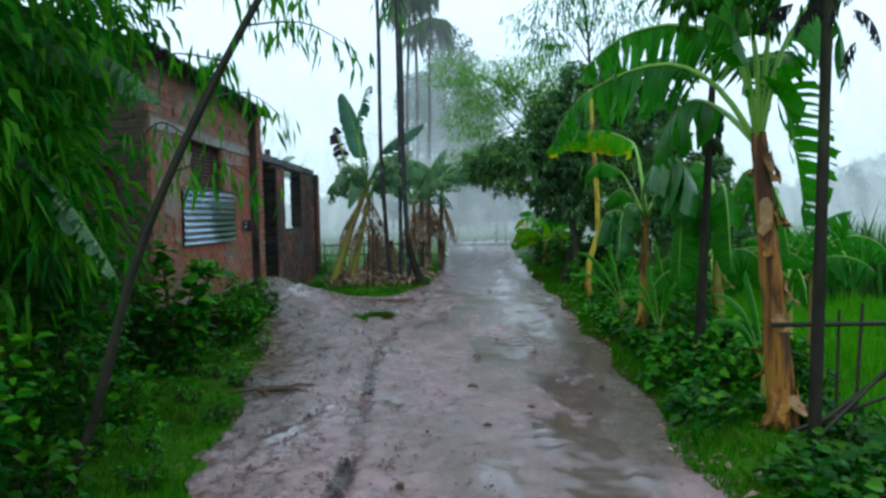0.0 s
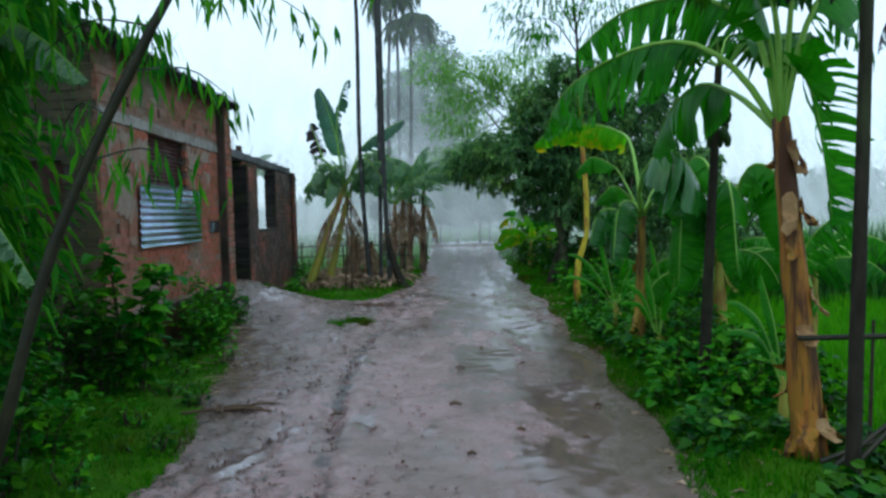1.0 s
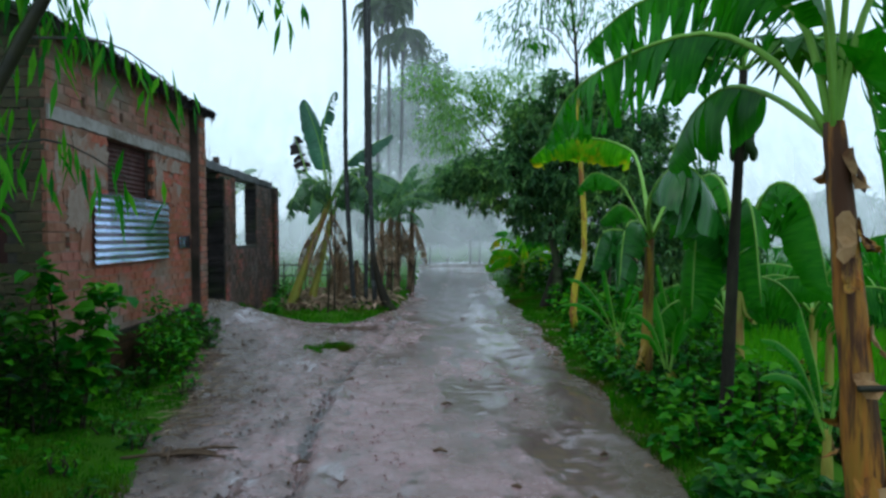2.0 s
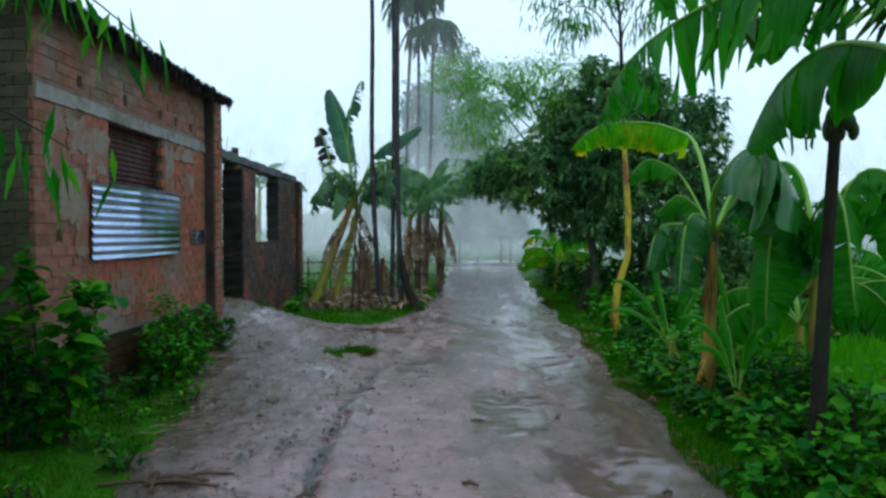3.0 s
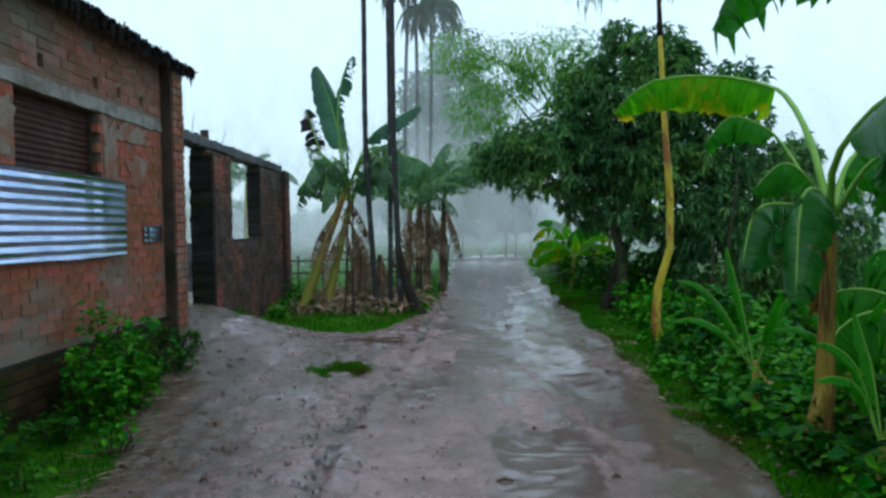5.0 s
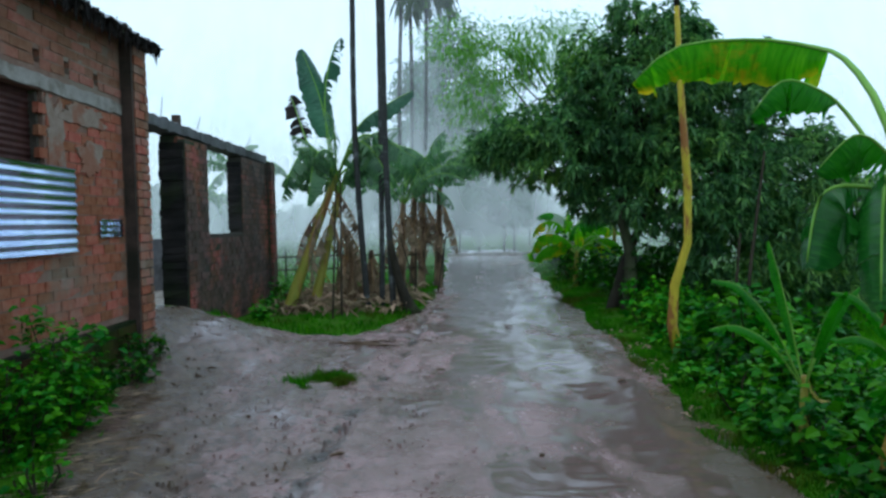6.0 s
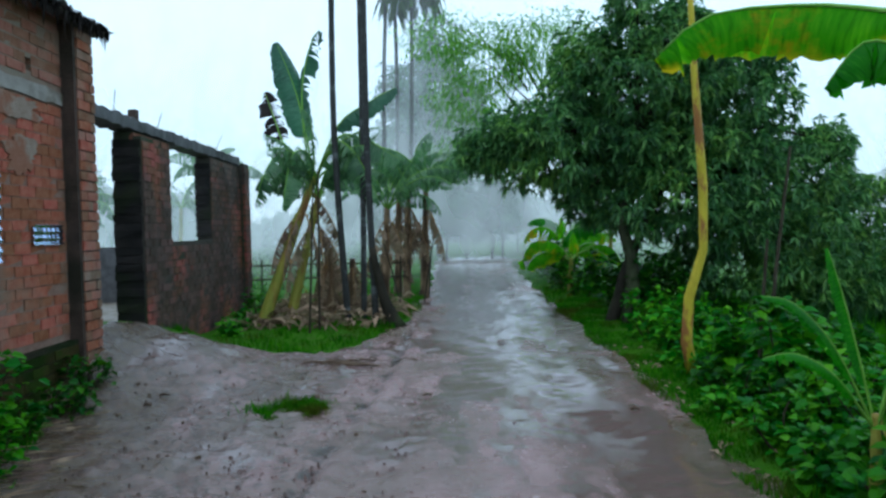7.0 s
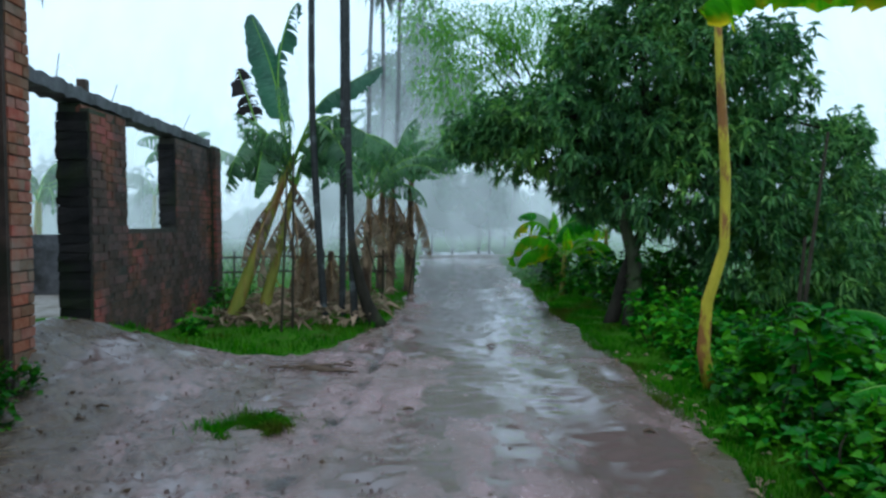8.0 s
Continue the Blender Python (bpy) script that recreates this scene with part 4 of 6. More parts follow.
lay_bricks(wall, shift([(8.56, 12.95, 0.34, 3.6)]), shift(HOLES), 0.102, 0.0, BRICK, BRICKJ, lambda u, z: 0.4 < z < 2.65 and u + 11 > 9.5, 21, rest_label="red bricks of the upper courses", slots=shift(SLOTS))
lay_bricks(gable, [(-7.6 - HX, -0.02, 0.34, 3.7)], [(-5.2 - HX, -3.95 - HX, 1.2, 2.2)], 0.102, 8.56 - 11, GREENBRICK, GREENBRICK, lambda u, z: False, 22, "y", "algae-stained bricks")
lay_bricks([c for c in house.children if c.name.startswith("pillar")][0], shift([(13.0, 13.34, -0.2, 3.5)]), [], 0.102, 0.142, BRICK, BRICKJ, lambda u, z: True, 23, rest_label="toothed end bricks")

lay_bricks(plinth, shift([(8.5, 12.95, -0.35, 0.33)]), [], 0.102, 0.088, GREENBRICK, PLINTHBRICK, lambda u, z: False, 27, rest_label="dark algae-stained footing bricks")


def plaster_patch(u0, u1, z0, z1, seed, label, proud=0.0095):
    """A thin smear of cement with a ragged outline on the road-side wall."""
    r = random.Random(seed)
    bm = bmesh.new()
    rim, n = [], 90
    for i in range(n):
        a = 2 * math.pi * i / n
        k = 0.82 + 0.42 * noise.noise(Vector((math.cos(a) * 1.6, math.sin(a) * 1.6, seed * 3.7))) + 0.22 * noise.noise(Vector((math.cos(a) * 6, math.sin(a) * 6, seed * 1.3))) + r.uniform(-0.03, 0.03)
        k /= max(abs(math.cos(a)), abs(math.sin(a))) ** 0.8
        rim.append(((u0 + u1) / 2 + (u1 - u0) / 2 * math.cos(a) * k, min((z0 + z1) / 2 + (z1 - z0) / 2 * math.sin(a) * k, 2.66)))
    back = [bm.verts.new((HX - 0.02, u, z)) for u, z in rim]
    front = [bm.verts.new((HX + proud, u + ((u0 + u1) / 2 - u) * 0.04, z + ((z0 + z1) / 2 - z) * 0.04)) for u, z in rim]
    bm.faces.new(front)
    for i in range(n):
        j = (i + 1) % n
        bm.faces.new((back[i], back[j], front[j], front[i]))
    bmesh.ops.recalc_face_normals(bm, faces=bm.faces)
    part("plaster_patch", rel(bm), CEMENTWARM, house, label)


for k, q in enumerate(((9.42, 9.93, 1.95, 2.64), (8.66, 9.15, 1.75, 2.64), (11.41, 11.75, 1.92, 2.64), (9.0, 9.62, 2.2, 2.655), (11.6, 12.6, 2.40, 2.66), (8.85, 9.5, 1.5, 2.1), (9.2, 9.5, 1.15, 1.8), (11.95, 12.5, 1.95, 2.3))):
    plaster_patch(*q, 300 + k, "rough smear of old grey-brown cement", 0.0075 + 0.0015 * k)
shutter = part("window_shutter", corrugated(1.43, 0.78, 13, 0.006, seed=2), RUST, house, "rusty brown ribbed metal shutter")
shutter.location = (-0.11, 9.95 - 11, 1.89)
for y0 in (9.942, 11.36):
    part("window_jamb", rel(boxes((HX - 0.16, y0, 1.9, HX - 0.05, y0 + 0.038, 2.655))), TIMBER, house, "dark timber jamb")
part("window_shutter", rel(boxes((-5.2, 8.64, 1.2, -3.95, 8.68, 2.2))), RUST, house, "dark closed end-wall shutter")

roof = thing("roof", (HX, 11, 3.6), "weathered corrugated metal roof with a dark ragged eave", "roof", kind="structure")


def build_roof():
    vs, fs = [], []
    ny, nx = 180, 6
    run, pitch = 4.6, radians(17)
    for side in (0, 1):
        for i in range(ny + 1):
            y = -2.9 + 5.42 * i / ny
            for j in range(nx + 1):
                d = run * j / nx
                x = 0.30 - d * math.cos(pitch) + (0.02 * math.sin(i * 0.7) if j == 0 else 0)
                z = -0.06 + d * math.sin(pitch) + 0.016 * math.cos(i * 2 * math.pi / 5) - side * 0.006 + (0.012 * math.sin(i * 0.23) if j == 0 else 0)
                vs.append((x, y, z))
    w = nx + 1
    m = (ny + 1) * w
    for i in range(ny):
        for j in range(nx):
            q = i * w + j
            fs.append((q, q + 1, q + w + 1, q + w))
            fs.append((m + q + w, m + q + w + 1, m + q + 1, m + q))
        fs.append((i * w, (i + 1) * w, m + (i + 1) * w, m + i * w))
    part("roof_sheet", (vs, fs), ROOFTIN, roof)
    part("purlin", boxes((0.10, -2.85, -0.12, 0.17, 2.45, -0.045), (-1.2, -2.85, 0.30, -1.12, 2.45, 0.37)), TIMBER, roof)
    for k in range(7):
        y = -2.7 + k * 0.85
        vs2, fs2 = tube([(0.24, y, -0.10), (-4.2, y, 1.22)], [0.032, 0.032], 6)
        part("rafter", (vs2, fs2), TIMBER, roof)
    # hanging bits, multiplied and near-black to imitate the eave's shaded underside
    r = np.random.RandomState(8)
    n = 800
    P = np.stack([0.24 + r.normal(0, 0.03, n), r.uniform(-2.9, 2.5, n), -0.05 + r.normal(0, 0.015, n)], 1)
    D = np.stack([r.normal(-0.05, 0.15, n), r.normal(0, 0.3, n), -np.ones(n)], 1)
    part("eave_litter", leaves(P, D, 0.14 * r.uniform(0.1, 1.2, n) ** 1.7, 0.03, 0.3, 0.2, 8), DARKDRY, roof, "dark ragged hanging fringe that adds to the shade under the eave")


build_roof()

panel = part("metal_sheet", corrugated(2.33, 0.81, 9, 0.0095, 0.008, 4), ZINC)
panel.location, panel.rotation_euler = (HX + 0.05, 9.48, 1.165), (0, radians(0.6), 0)
tagged(panel, "corrugated zinc sheet leaning over the lower window", "metal sheet")
plate = part("metal_sheet", corrugated(0.5, 0.19, 3, 0.006, 0.0, 6), ZINC)
plate.location = (HX + 0.03, 12.33, 1.30)
tagged(plate, "small scrap of corrugated zinc nailed on bricks", "metal sheet")


# ---------------------------------------------------------------- the ruined wall
ruin = thing("ruined_wall", (HX, 16.5, 0), "roofless dark mossy brick wall with a doorway and window", "ruined building")


def rel2(bm):
    bmesh.ops.translate(bm, vec=-Vector((HX, 16.5, 0)), verts=bm.verts)
    return bm


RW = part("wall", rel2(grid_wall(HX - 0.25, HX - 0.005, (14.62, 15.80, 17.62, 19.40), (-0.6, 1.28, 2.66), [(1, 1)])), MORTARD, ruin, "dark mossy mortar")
rough_band("tie_beam", HX - 0.27, HX + 0.02, 13.4, 19.35, 2.675, 2.82, 15, BEAM, ruin, Vector((HX, 16.5, 0)), "stained uneven grey concrete beam", 0.02)
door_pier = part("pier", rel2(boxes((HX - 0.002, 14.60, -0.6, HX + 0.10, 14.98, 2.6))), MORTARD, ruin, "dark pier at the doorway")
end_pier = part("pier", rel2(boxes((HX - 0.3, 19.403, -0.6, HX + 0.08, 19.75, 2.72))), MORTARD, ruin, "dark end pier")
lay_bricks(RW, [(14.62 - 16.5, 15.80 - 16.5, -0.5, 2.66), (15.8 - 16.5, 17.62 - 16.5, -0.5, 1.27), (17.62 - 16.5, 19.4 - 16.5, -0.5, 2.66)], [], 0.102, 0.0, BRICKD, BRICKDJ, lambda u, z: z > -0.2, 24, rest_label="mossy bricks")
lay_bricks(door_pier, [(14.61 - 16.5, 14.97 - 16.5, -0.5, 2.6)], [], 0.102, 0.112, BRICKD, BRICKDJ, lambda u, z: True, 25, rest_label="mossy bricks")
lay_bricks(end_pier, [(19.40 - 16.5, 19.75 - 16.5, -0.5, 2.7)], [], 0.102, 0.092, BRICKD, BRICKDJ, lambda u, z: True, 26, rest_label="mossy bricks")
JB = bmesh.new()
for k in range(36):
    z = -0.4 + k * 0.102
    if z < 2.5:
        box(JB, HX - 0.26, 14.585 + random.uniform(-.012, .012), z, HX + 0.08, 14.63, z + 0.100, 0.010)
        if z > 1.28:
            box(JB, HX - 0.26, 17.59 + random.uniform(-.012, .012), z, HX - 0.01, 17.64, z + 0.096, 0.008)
tagged(part("jamb_bricks", rel2(JB), JAMB, ruin, "black toothed jamb"), kind="stuff")
part("rear_wall", rel2(boxes((-7.4, 13.4, -0.6, -7.15, 19.5, 1.15))), CEMENTD, ruin, "low plastered rear wall")
part("cross_wall", rel2(boxes((-7.14, 19.15, -0.6, HX - 0.32, 19.38, 1.18))), BEAM, ruin, "low wet inner wall")
part("floor_slab", rel2(boxes((-7.1, 13.4, -0.5, HX - 0.27, 19.14, 0.13))), CEMENT, ruin, "wet cement floor")
for k, (yy, hh) in enumerate(((14.3, 0.35), (15.6, 0.28), (18.2, 0.32))):
    part("steel_bar", tube([(-0.1, yy - 16.5, 2.78), (-0.08 + 0.05 * k, yy - 16.45, 2.78 + hh)], [0.006, 0.005], 5), TIMBER, ruin, "thin rusty bar")
part("stub_column", rel2(boxes((HX - 0.22, 15.0, 2.84, HX - 0.12, 15.1, 3.0))), CEMENTD, ruin, "broken column stub")


# ---------------------------------------------------------------- banana plants beside the lane
def ground_z(x, y):
    return float(height(x, y))


banana_plant((2.50, 5.10, ground_z(2.5, 5.1)), (2.36, 5.2, 2.06), 0.108, [
    dict(way=((2.15, 5.4, 2.42), (1.88, 5.7, 2.68), (1.55, 6.2, 2.68), (1.25, 6.65, 2.5), (1.1, 6.9, 2.15)), w=0.72, tear=0.55, fold=(52, 68), petiole=0.28),
    dict(way=((2.27, 5.4, 2.7), (1.98, 5.8, 3.02), (1.6, 6.2, 3.02), (1.3, 6.5, 2.78)), w=0.7, tear=0.5, fold=60),
    dict(way=((2.32, 5.75, 2.3), (2.27, 6.3, 2.48), (2.2, 6.75, 2.36), (2.12, 7.05, 2.0)), w=0.82, tear=0.16, fold=(58, 45), petiole=0.3),
    dict(way=((2.44, 5.2, 2.32), (2.54, 5.22, 2.32), (2.64, 5.27, 2.08), (2.73, 5.32, 1.74), (2.80, 5.36, 1.32)), w=0.62, tear=0.4, fold=12, petiole=0.16, side=(0.9, 0.35, 0.5)),
    dict(way=((2.34, 5.22, 2.7), (2.28, 5.5, 3.3), (2.0, 6.0, 3.6)), w=0.7, tear=0.15, petiole=0.4, fold=25),
    dict(way=((2.43, 5.22, 2.65), (2.52, 5.3, 3.3), (2.62, 5.5, 3.8)), w=0.65, tear=0.12, petiole=0.4, fold=15, side=(1, 0.3, 0)),
    dict(way=((2.52, 5.22, 2.6), (2.85, 5.4, 3.05), (3.25, 5.8, 3.05), (3.55, 6.1, 2.6)), w=0.8, tear=0.3, petiole=0.3, fold=50),
    dict(way=((2.2, 5.0, 2.45), (2.05, 4.9, 2.75), (1.85, 4.85, 2.85)), w=0.45, tear=0.2, petiole=0.4, fold=45)],
    "tall banana plant with peeling orange-brown stem and torn leaves", 3, STEM, BANANA, 16)
banana_plant((2.47, 8.65, ground_z(2.47, 8.65)), (2.52, 8.62, 1.5), 0.07, [
    dict(way=((2.56, 8.95, 1.95), (2.62, 9.4, 2.33), (2.6, 9.75, 2.5), (2.36, 10.15, 2.66), (1.87, 10.35, 2.66), (1.55, 10.42, 2.40)), w=0.60, tear=0.10, fold=(66, 50), mat=BANANAY, petiole=0.44),
    dict(way=((2.36, 8.9, 1.9), (2.2, 8.92, 2.06), (2.0, 8.95, 2.12), (1.82, 8.95, 1.92)), w=0.32, tear=0.1, fold=58, petiole=0.35),
    dict(way=((2.32, 8.5, 1.65), (2.15, 8.5, 1.76), (1.95, 8.5, 1.58)), w=0.36, tear=0.15, fold=60, petiole=0.3),
    dict(way=((2.2, 8.5, 1.50), (1.98, 8.5, 1.46), (1.86, 8.42, 1.10)), w=0.55, tear=0.15, fold=30, petiole=0.3, mat=BANANAGLOSS),
    dict(way=((2.42, 8.4, 1.75), (2.47, 8.1, 2.02), (2.55, 7.85, 2.10), (2.72, 7.83, 1.98), (2.97, 7.95, 1.62), (3.19, 8.1, 1.15)), w=1.0, tear=0.16, fold=(38, 30), petiole=0.27, mat=BANANAGLOSS),
    dict(way=((2.8, 8.9, 1.8), (3.2, 9.1, 1.95), (3.6, 9.2, 1.4)), w=0.75, tear=0.2, fold=50),
    dict(way=((2.32, 8.4, 1.58), (2.14, 8.25, 1.5), (2.04, 8.12, 0.92)), w=0.55, tear=0.15, fold=28, petiole=0.25, mat=BANANAGLOSS),
    dict(way=((2.65, 8.4, 1.75), (2.8, 8.25, 1.75), (2.95, 8.1, 1.25)), w=0.6, tear=0.2, fold=40)],
    "young banana plant with a yellow-brown stem and broad leaves", 5, STEMB, BANANA, 11)
banana_plant((3.3, 8.35, ground_z(3.3, 8.35)), (3.3, 8.35, 1.25), 0.09, [
    dict(way=((3.05, 8.25, 1.6), (2.82, 8.15, 1.45), (2.72, 8.05, 0.65)), w=0.9, tear=0.2, fold=25),
    dict(way=((3.2, 8.0, 1.75), (3.1, 7.6, 1.6), (3.05, 7.35, 0.8)), w=0.85, tear=0.25, fold=35),
    dict(way=((3.5, 8.1, 1.9), (3.7, 7.8, 1.75), (3.8, 7.6, 0.9)), w=0.8, tear=0.2, fold=35),
    dict(way=((3.35, 8.7, 1.9), (3.3, 9.1, 2.1), (3.1, 9.4, 1.7)), w=0.75, tear=0.2, fold=45),
    dict(way=((3.6, 8.5, 1.8), (4.0, 8.6, 1.9), (4.3, 8.6, 1.2)), w=0.8, tear=0.2, fold=45),
    dict(way=((3.15, 8.5, 1.2), (2.95, 8.6, 1.1), (2.85, 8.6, 0.45)), w=0.7, tear=0.2, fold=30)],
    "broad-leaved banana plant with dark hanging leaves", 9, STEMY, BANANA, 4)
for k, (x, y, h) in enumerate(((3.55, 9.2, 0.6), (4.6, 9.3, 0.6), (5.6, 10.6, 0.7))):
    banana_plant((x, y, ground_z(x, y)), (x + 0.04, y, h), 0.07, spread(7, 760 + k, 1.5, 0.6, 0.35, 30 * k), "leafy banana plant at the field's edge", 20 + k, STEMY, BANANA, 3)
for k, (x, y, s) in enumerate(((2.46, 9.6, 1.0), (3.0, 9.25, 0.9), (2.5, 8.05, 0.62), (2.66, 5.75, 0.7))):
    z = ground_z(x, y)
    banana_plant((x, y, z), (x, y, z + 0.5 * s), 0.04, [
        dict(way=[(x + a * u * s, y + b * u * s, z + 0.4 + s * (h * u - drop * u * u)) for u in (0.35, 0.7, 1.0)], w=0.115, tear=0.03, fold=28, petiole=0.22, mat=m)
        for a, b, h, drop, m in ((-0.62, 0.0, 1.6, 0.85, BANANA), (-0.72, -0.2, 1.15, 0.7, BANANA), (-0.14, 0.2, 1.25, 0.25, BANANA), (0.28, -0.15, 1.2, 0.5, BANANA), (0.4, 0.3, 0.9, 0.5, BANANA), (0.05, -0.4, 1.3, 0.6, BANANA))],
        "small banana sucker with narrow upright leaves", 40 + k, STEMY, BANANA, 1)

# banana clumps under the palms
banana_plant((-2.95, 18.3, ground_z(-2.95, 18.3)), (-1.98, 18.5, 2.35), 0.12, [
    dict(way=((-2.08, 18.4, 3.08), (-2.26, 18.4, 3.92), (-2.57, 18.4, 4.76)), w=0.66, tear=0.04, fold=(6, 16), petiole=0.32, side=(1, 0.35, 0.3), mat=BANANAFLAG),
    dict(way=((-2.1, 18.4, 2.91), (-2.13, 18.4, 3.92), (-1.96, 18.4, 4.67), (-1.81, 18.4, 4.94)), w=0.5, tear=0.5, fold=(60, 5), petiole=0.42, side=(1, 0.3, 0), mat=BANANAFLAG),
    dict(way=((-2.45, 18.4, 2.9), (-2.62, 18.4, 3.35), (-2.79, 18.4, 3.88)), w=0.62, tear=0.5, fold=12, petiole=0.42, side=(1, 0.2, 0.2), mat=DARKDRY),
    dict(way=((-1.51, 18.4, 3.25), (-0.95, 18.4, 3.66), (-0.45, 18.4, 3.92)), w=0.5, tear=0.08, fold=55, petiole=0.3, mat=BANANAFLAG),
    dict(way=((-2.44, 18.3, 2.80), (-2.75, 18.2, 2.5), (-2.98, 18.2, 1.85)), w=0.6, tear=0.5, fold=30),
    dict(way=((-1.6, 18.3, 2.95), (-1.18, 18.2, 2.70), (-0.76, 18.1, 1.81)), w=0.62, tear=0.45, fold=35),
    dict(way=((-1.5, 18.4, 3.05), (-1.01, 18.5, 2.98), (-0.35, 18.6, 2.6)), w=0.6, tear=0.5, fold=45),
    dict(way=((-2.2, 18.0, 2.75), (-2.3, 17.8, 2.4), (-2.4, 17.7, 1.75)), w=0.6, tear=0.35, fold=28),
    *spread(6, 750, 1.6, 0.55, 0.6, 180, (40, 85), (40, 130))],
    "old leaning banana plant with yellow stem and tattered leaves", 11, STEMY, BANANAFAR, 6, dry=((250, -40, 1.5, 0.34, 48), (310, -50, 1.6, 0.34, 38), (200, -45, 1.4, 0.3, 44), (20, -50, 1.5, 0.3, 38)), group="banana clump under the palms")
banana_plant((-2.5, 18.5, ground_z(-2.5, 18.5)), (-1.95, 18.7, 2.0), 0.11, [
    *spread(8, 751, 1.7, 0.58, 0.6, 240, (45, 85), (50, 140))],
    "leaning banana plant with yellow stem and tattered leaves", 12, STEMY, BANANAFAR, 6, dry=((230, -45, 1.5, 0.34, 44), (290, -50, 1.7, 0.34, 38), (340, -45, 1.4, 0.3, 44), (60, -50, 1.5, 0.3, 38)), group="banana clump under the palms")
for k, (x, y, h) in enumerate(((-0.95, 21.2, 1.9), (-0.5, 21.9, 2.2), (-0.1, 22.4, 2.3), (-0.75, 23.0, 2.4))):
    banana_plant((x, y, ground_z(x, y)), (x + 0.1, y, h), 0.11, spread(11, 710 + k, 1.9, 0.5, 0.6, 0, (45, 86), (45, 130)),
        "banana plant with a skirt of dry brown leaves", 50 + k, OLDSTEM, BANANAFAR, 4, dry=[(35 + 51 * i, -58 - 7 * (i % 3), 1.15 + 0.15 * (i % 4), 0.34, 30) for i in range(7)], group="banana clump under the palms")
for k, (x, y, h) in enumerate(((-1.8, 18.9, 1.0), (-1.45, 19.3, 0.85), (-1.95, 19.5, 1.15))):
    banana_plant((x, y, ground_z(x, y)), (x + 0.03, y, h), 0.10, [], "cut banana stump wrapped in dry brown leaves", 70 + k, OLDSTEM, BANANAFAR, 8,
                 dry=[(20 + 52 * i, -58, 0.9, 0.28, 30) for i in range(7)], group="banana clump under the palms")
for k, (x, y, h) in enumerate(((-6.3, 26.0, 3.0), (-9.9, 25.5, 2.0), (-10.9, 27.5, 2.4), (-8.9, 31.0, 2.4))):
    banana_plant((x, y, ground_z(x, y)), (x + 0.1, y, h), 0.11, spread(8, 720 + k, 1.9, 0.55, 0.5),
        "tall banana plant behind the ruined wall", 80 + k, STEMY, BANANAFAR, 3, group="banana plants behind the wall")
for k, (x, y, h) in enumerate(((3.2, 22.5, 0.9), (3.6, 24, 1.2), (3.0, 20.6, 0.7), (3.9, 20.8, 1.2))):
    banana_plant((x, y, ground_z(x, y)), (x + 0.05, y, h), 0.07, spread(7, 740 + k, 1.4, 0.5, 0.2),
        "young banana plant beside the far lane", 90 + k, STEMY, BANANA if k % 2 else BANANAY, 2, group="banana plants beside the far lane")


# ---------------------------------------------------------------- palms
def palm(at, top, r0, label, seed, crown=1.35):
    t = thing("palm_tree", at, label, "palm tree", "tall slender palms")
    o, rnd = Vector(at), random.Random(seed)
    tip = Vector(top) - o
    path = smooth_path([Vector((0, 0, -0.1)), tip * 0.3 + Vector((rnd.uniform(-.08, .08), 0, 0)), tip * 0.65 + Vector((rnd.uniform(-.1, .1), 0, 0)), tip], 40)
    part("trunk", tube(path, [r0 * ((1.6 - 0.5 * i) if i < 2 else 1 - 0.3 * i / 39) * (1.05 if i % 2 else 0.97) for i in range(40)], 9, 0.02, rnd), PALMBARK, t, smooth=True)
    part("crownshaft", tube([tip, tip + Vector((0, 0, 0.6))], [r0 * 0.9, r0 * 0.5], 8), RIB, t, smooth=True)
    rs_ = np.random.RandomState(seed)
    for k in range(15):
        a, el = k * 2.4, radians(rnd.uniform(5, 75))
        pts = [Vector((0, 0, 0.5))]
        L = crown * rnd.uniform(0.85, 1.15)
        for i in range(12):
            e = el - radians(105) * (i / 11) ** 1.2
            pts.append(pts[-1] + Vector((math.cos(a) * math.cos(e), math.sin(a) * math.cos(e), math.sin(e))) * L / 12)
        P, D = [], []
        for i in range(2, 12):
            tg = (pts[i + 1] - pts[i]).normalized()
            sd = tg.cross(Vector((0, 0, 1))).normalized()
            for s in (-1, 1):
                for w in (0, 0.5):
                    P.append(tuple(pts[i].lerp(pts[i + 1], w)))
                    D.append(tuple(sd * s + tg * 0.7 - Vector((0, 0, 0.55))))
        fr = part("frond", leaves(P, D, 0.6, 0.075, 0.45, 0.1, seed + k), PALMLEAF, t)
        fr.location = tip
        part("frond_rib", tube(pts[::3], [0.016, 0.012, 0.009, 0.006, 0.004][:len(pts[::3])], 4), PALMLEAF, fr)
    return t


palm((-1.37, 18.0, ground_z(-1.37, 18)), (-1.75, 18.3, 10.6), 0.06, "tall slender palm with a pale-blotched dark trunk", 1)
palm((-1.12, 18.15, ground_z(-1.12, 18.15)), (-1.2, 18.5, 11.0), 0.055, "tall slender palm with a dark trunk", 2)
palm((-0.86, 17.6, ground_z(-0.86, 17.6)), (-1.02, 18.0, 10.2), 0.06, "tall slender palm with a black flared foot", 3)
for k, (x, y, tx, tz) in enumerate(((-1.45, 29.3, -1.18, 9.9), (-0.7, 29.5, -0.38, 8.9), (-1.1, 30.5, -1.0, 10.9))):
    palm((x, y, ground_z(x, y)), (tx, y + 0.2, tz), 0.085, "slender palm with a small drooping crown in the rain", 4 + k, 1.25)
foot = thing("tree_stump", (-0.62, 17.5, ground_z(-0.62, 17.5)), "black leaning palm root foot", "tree stump")
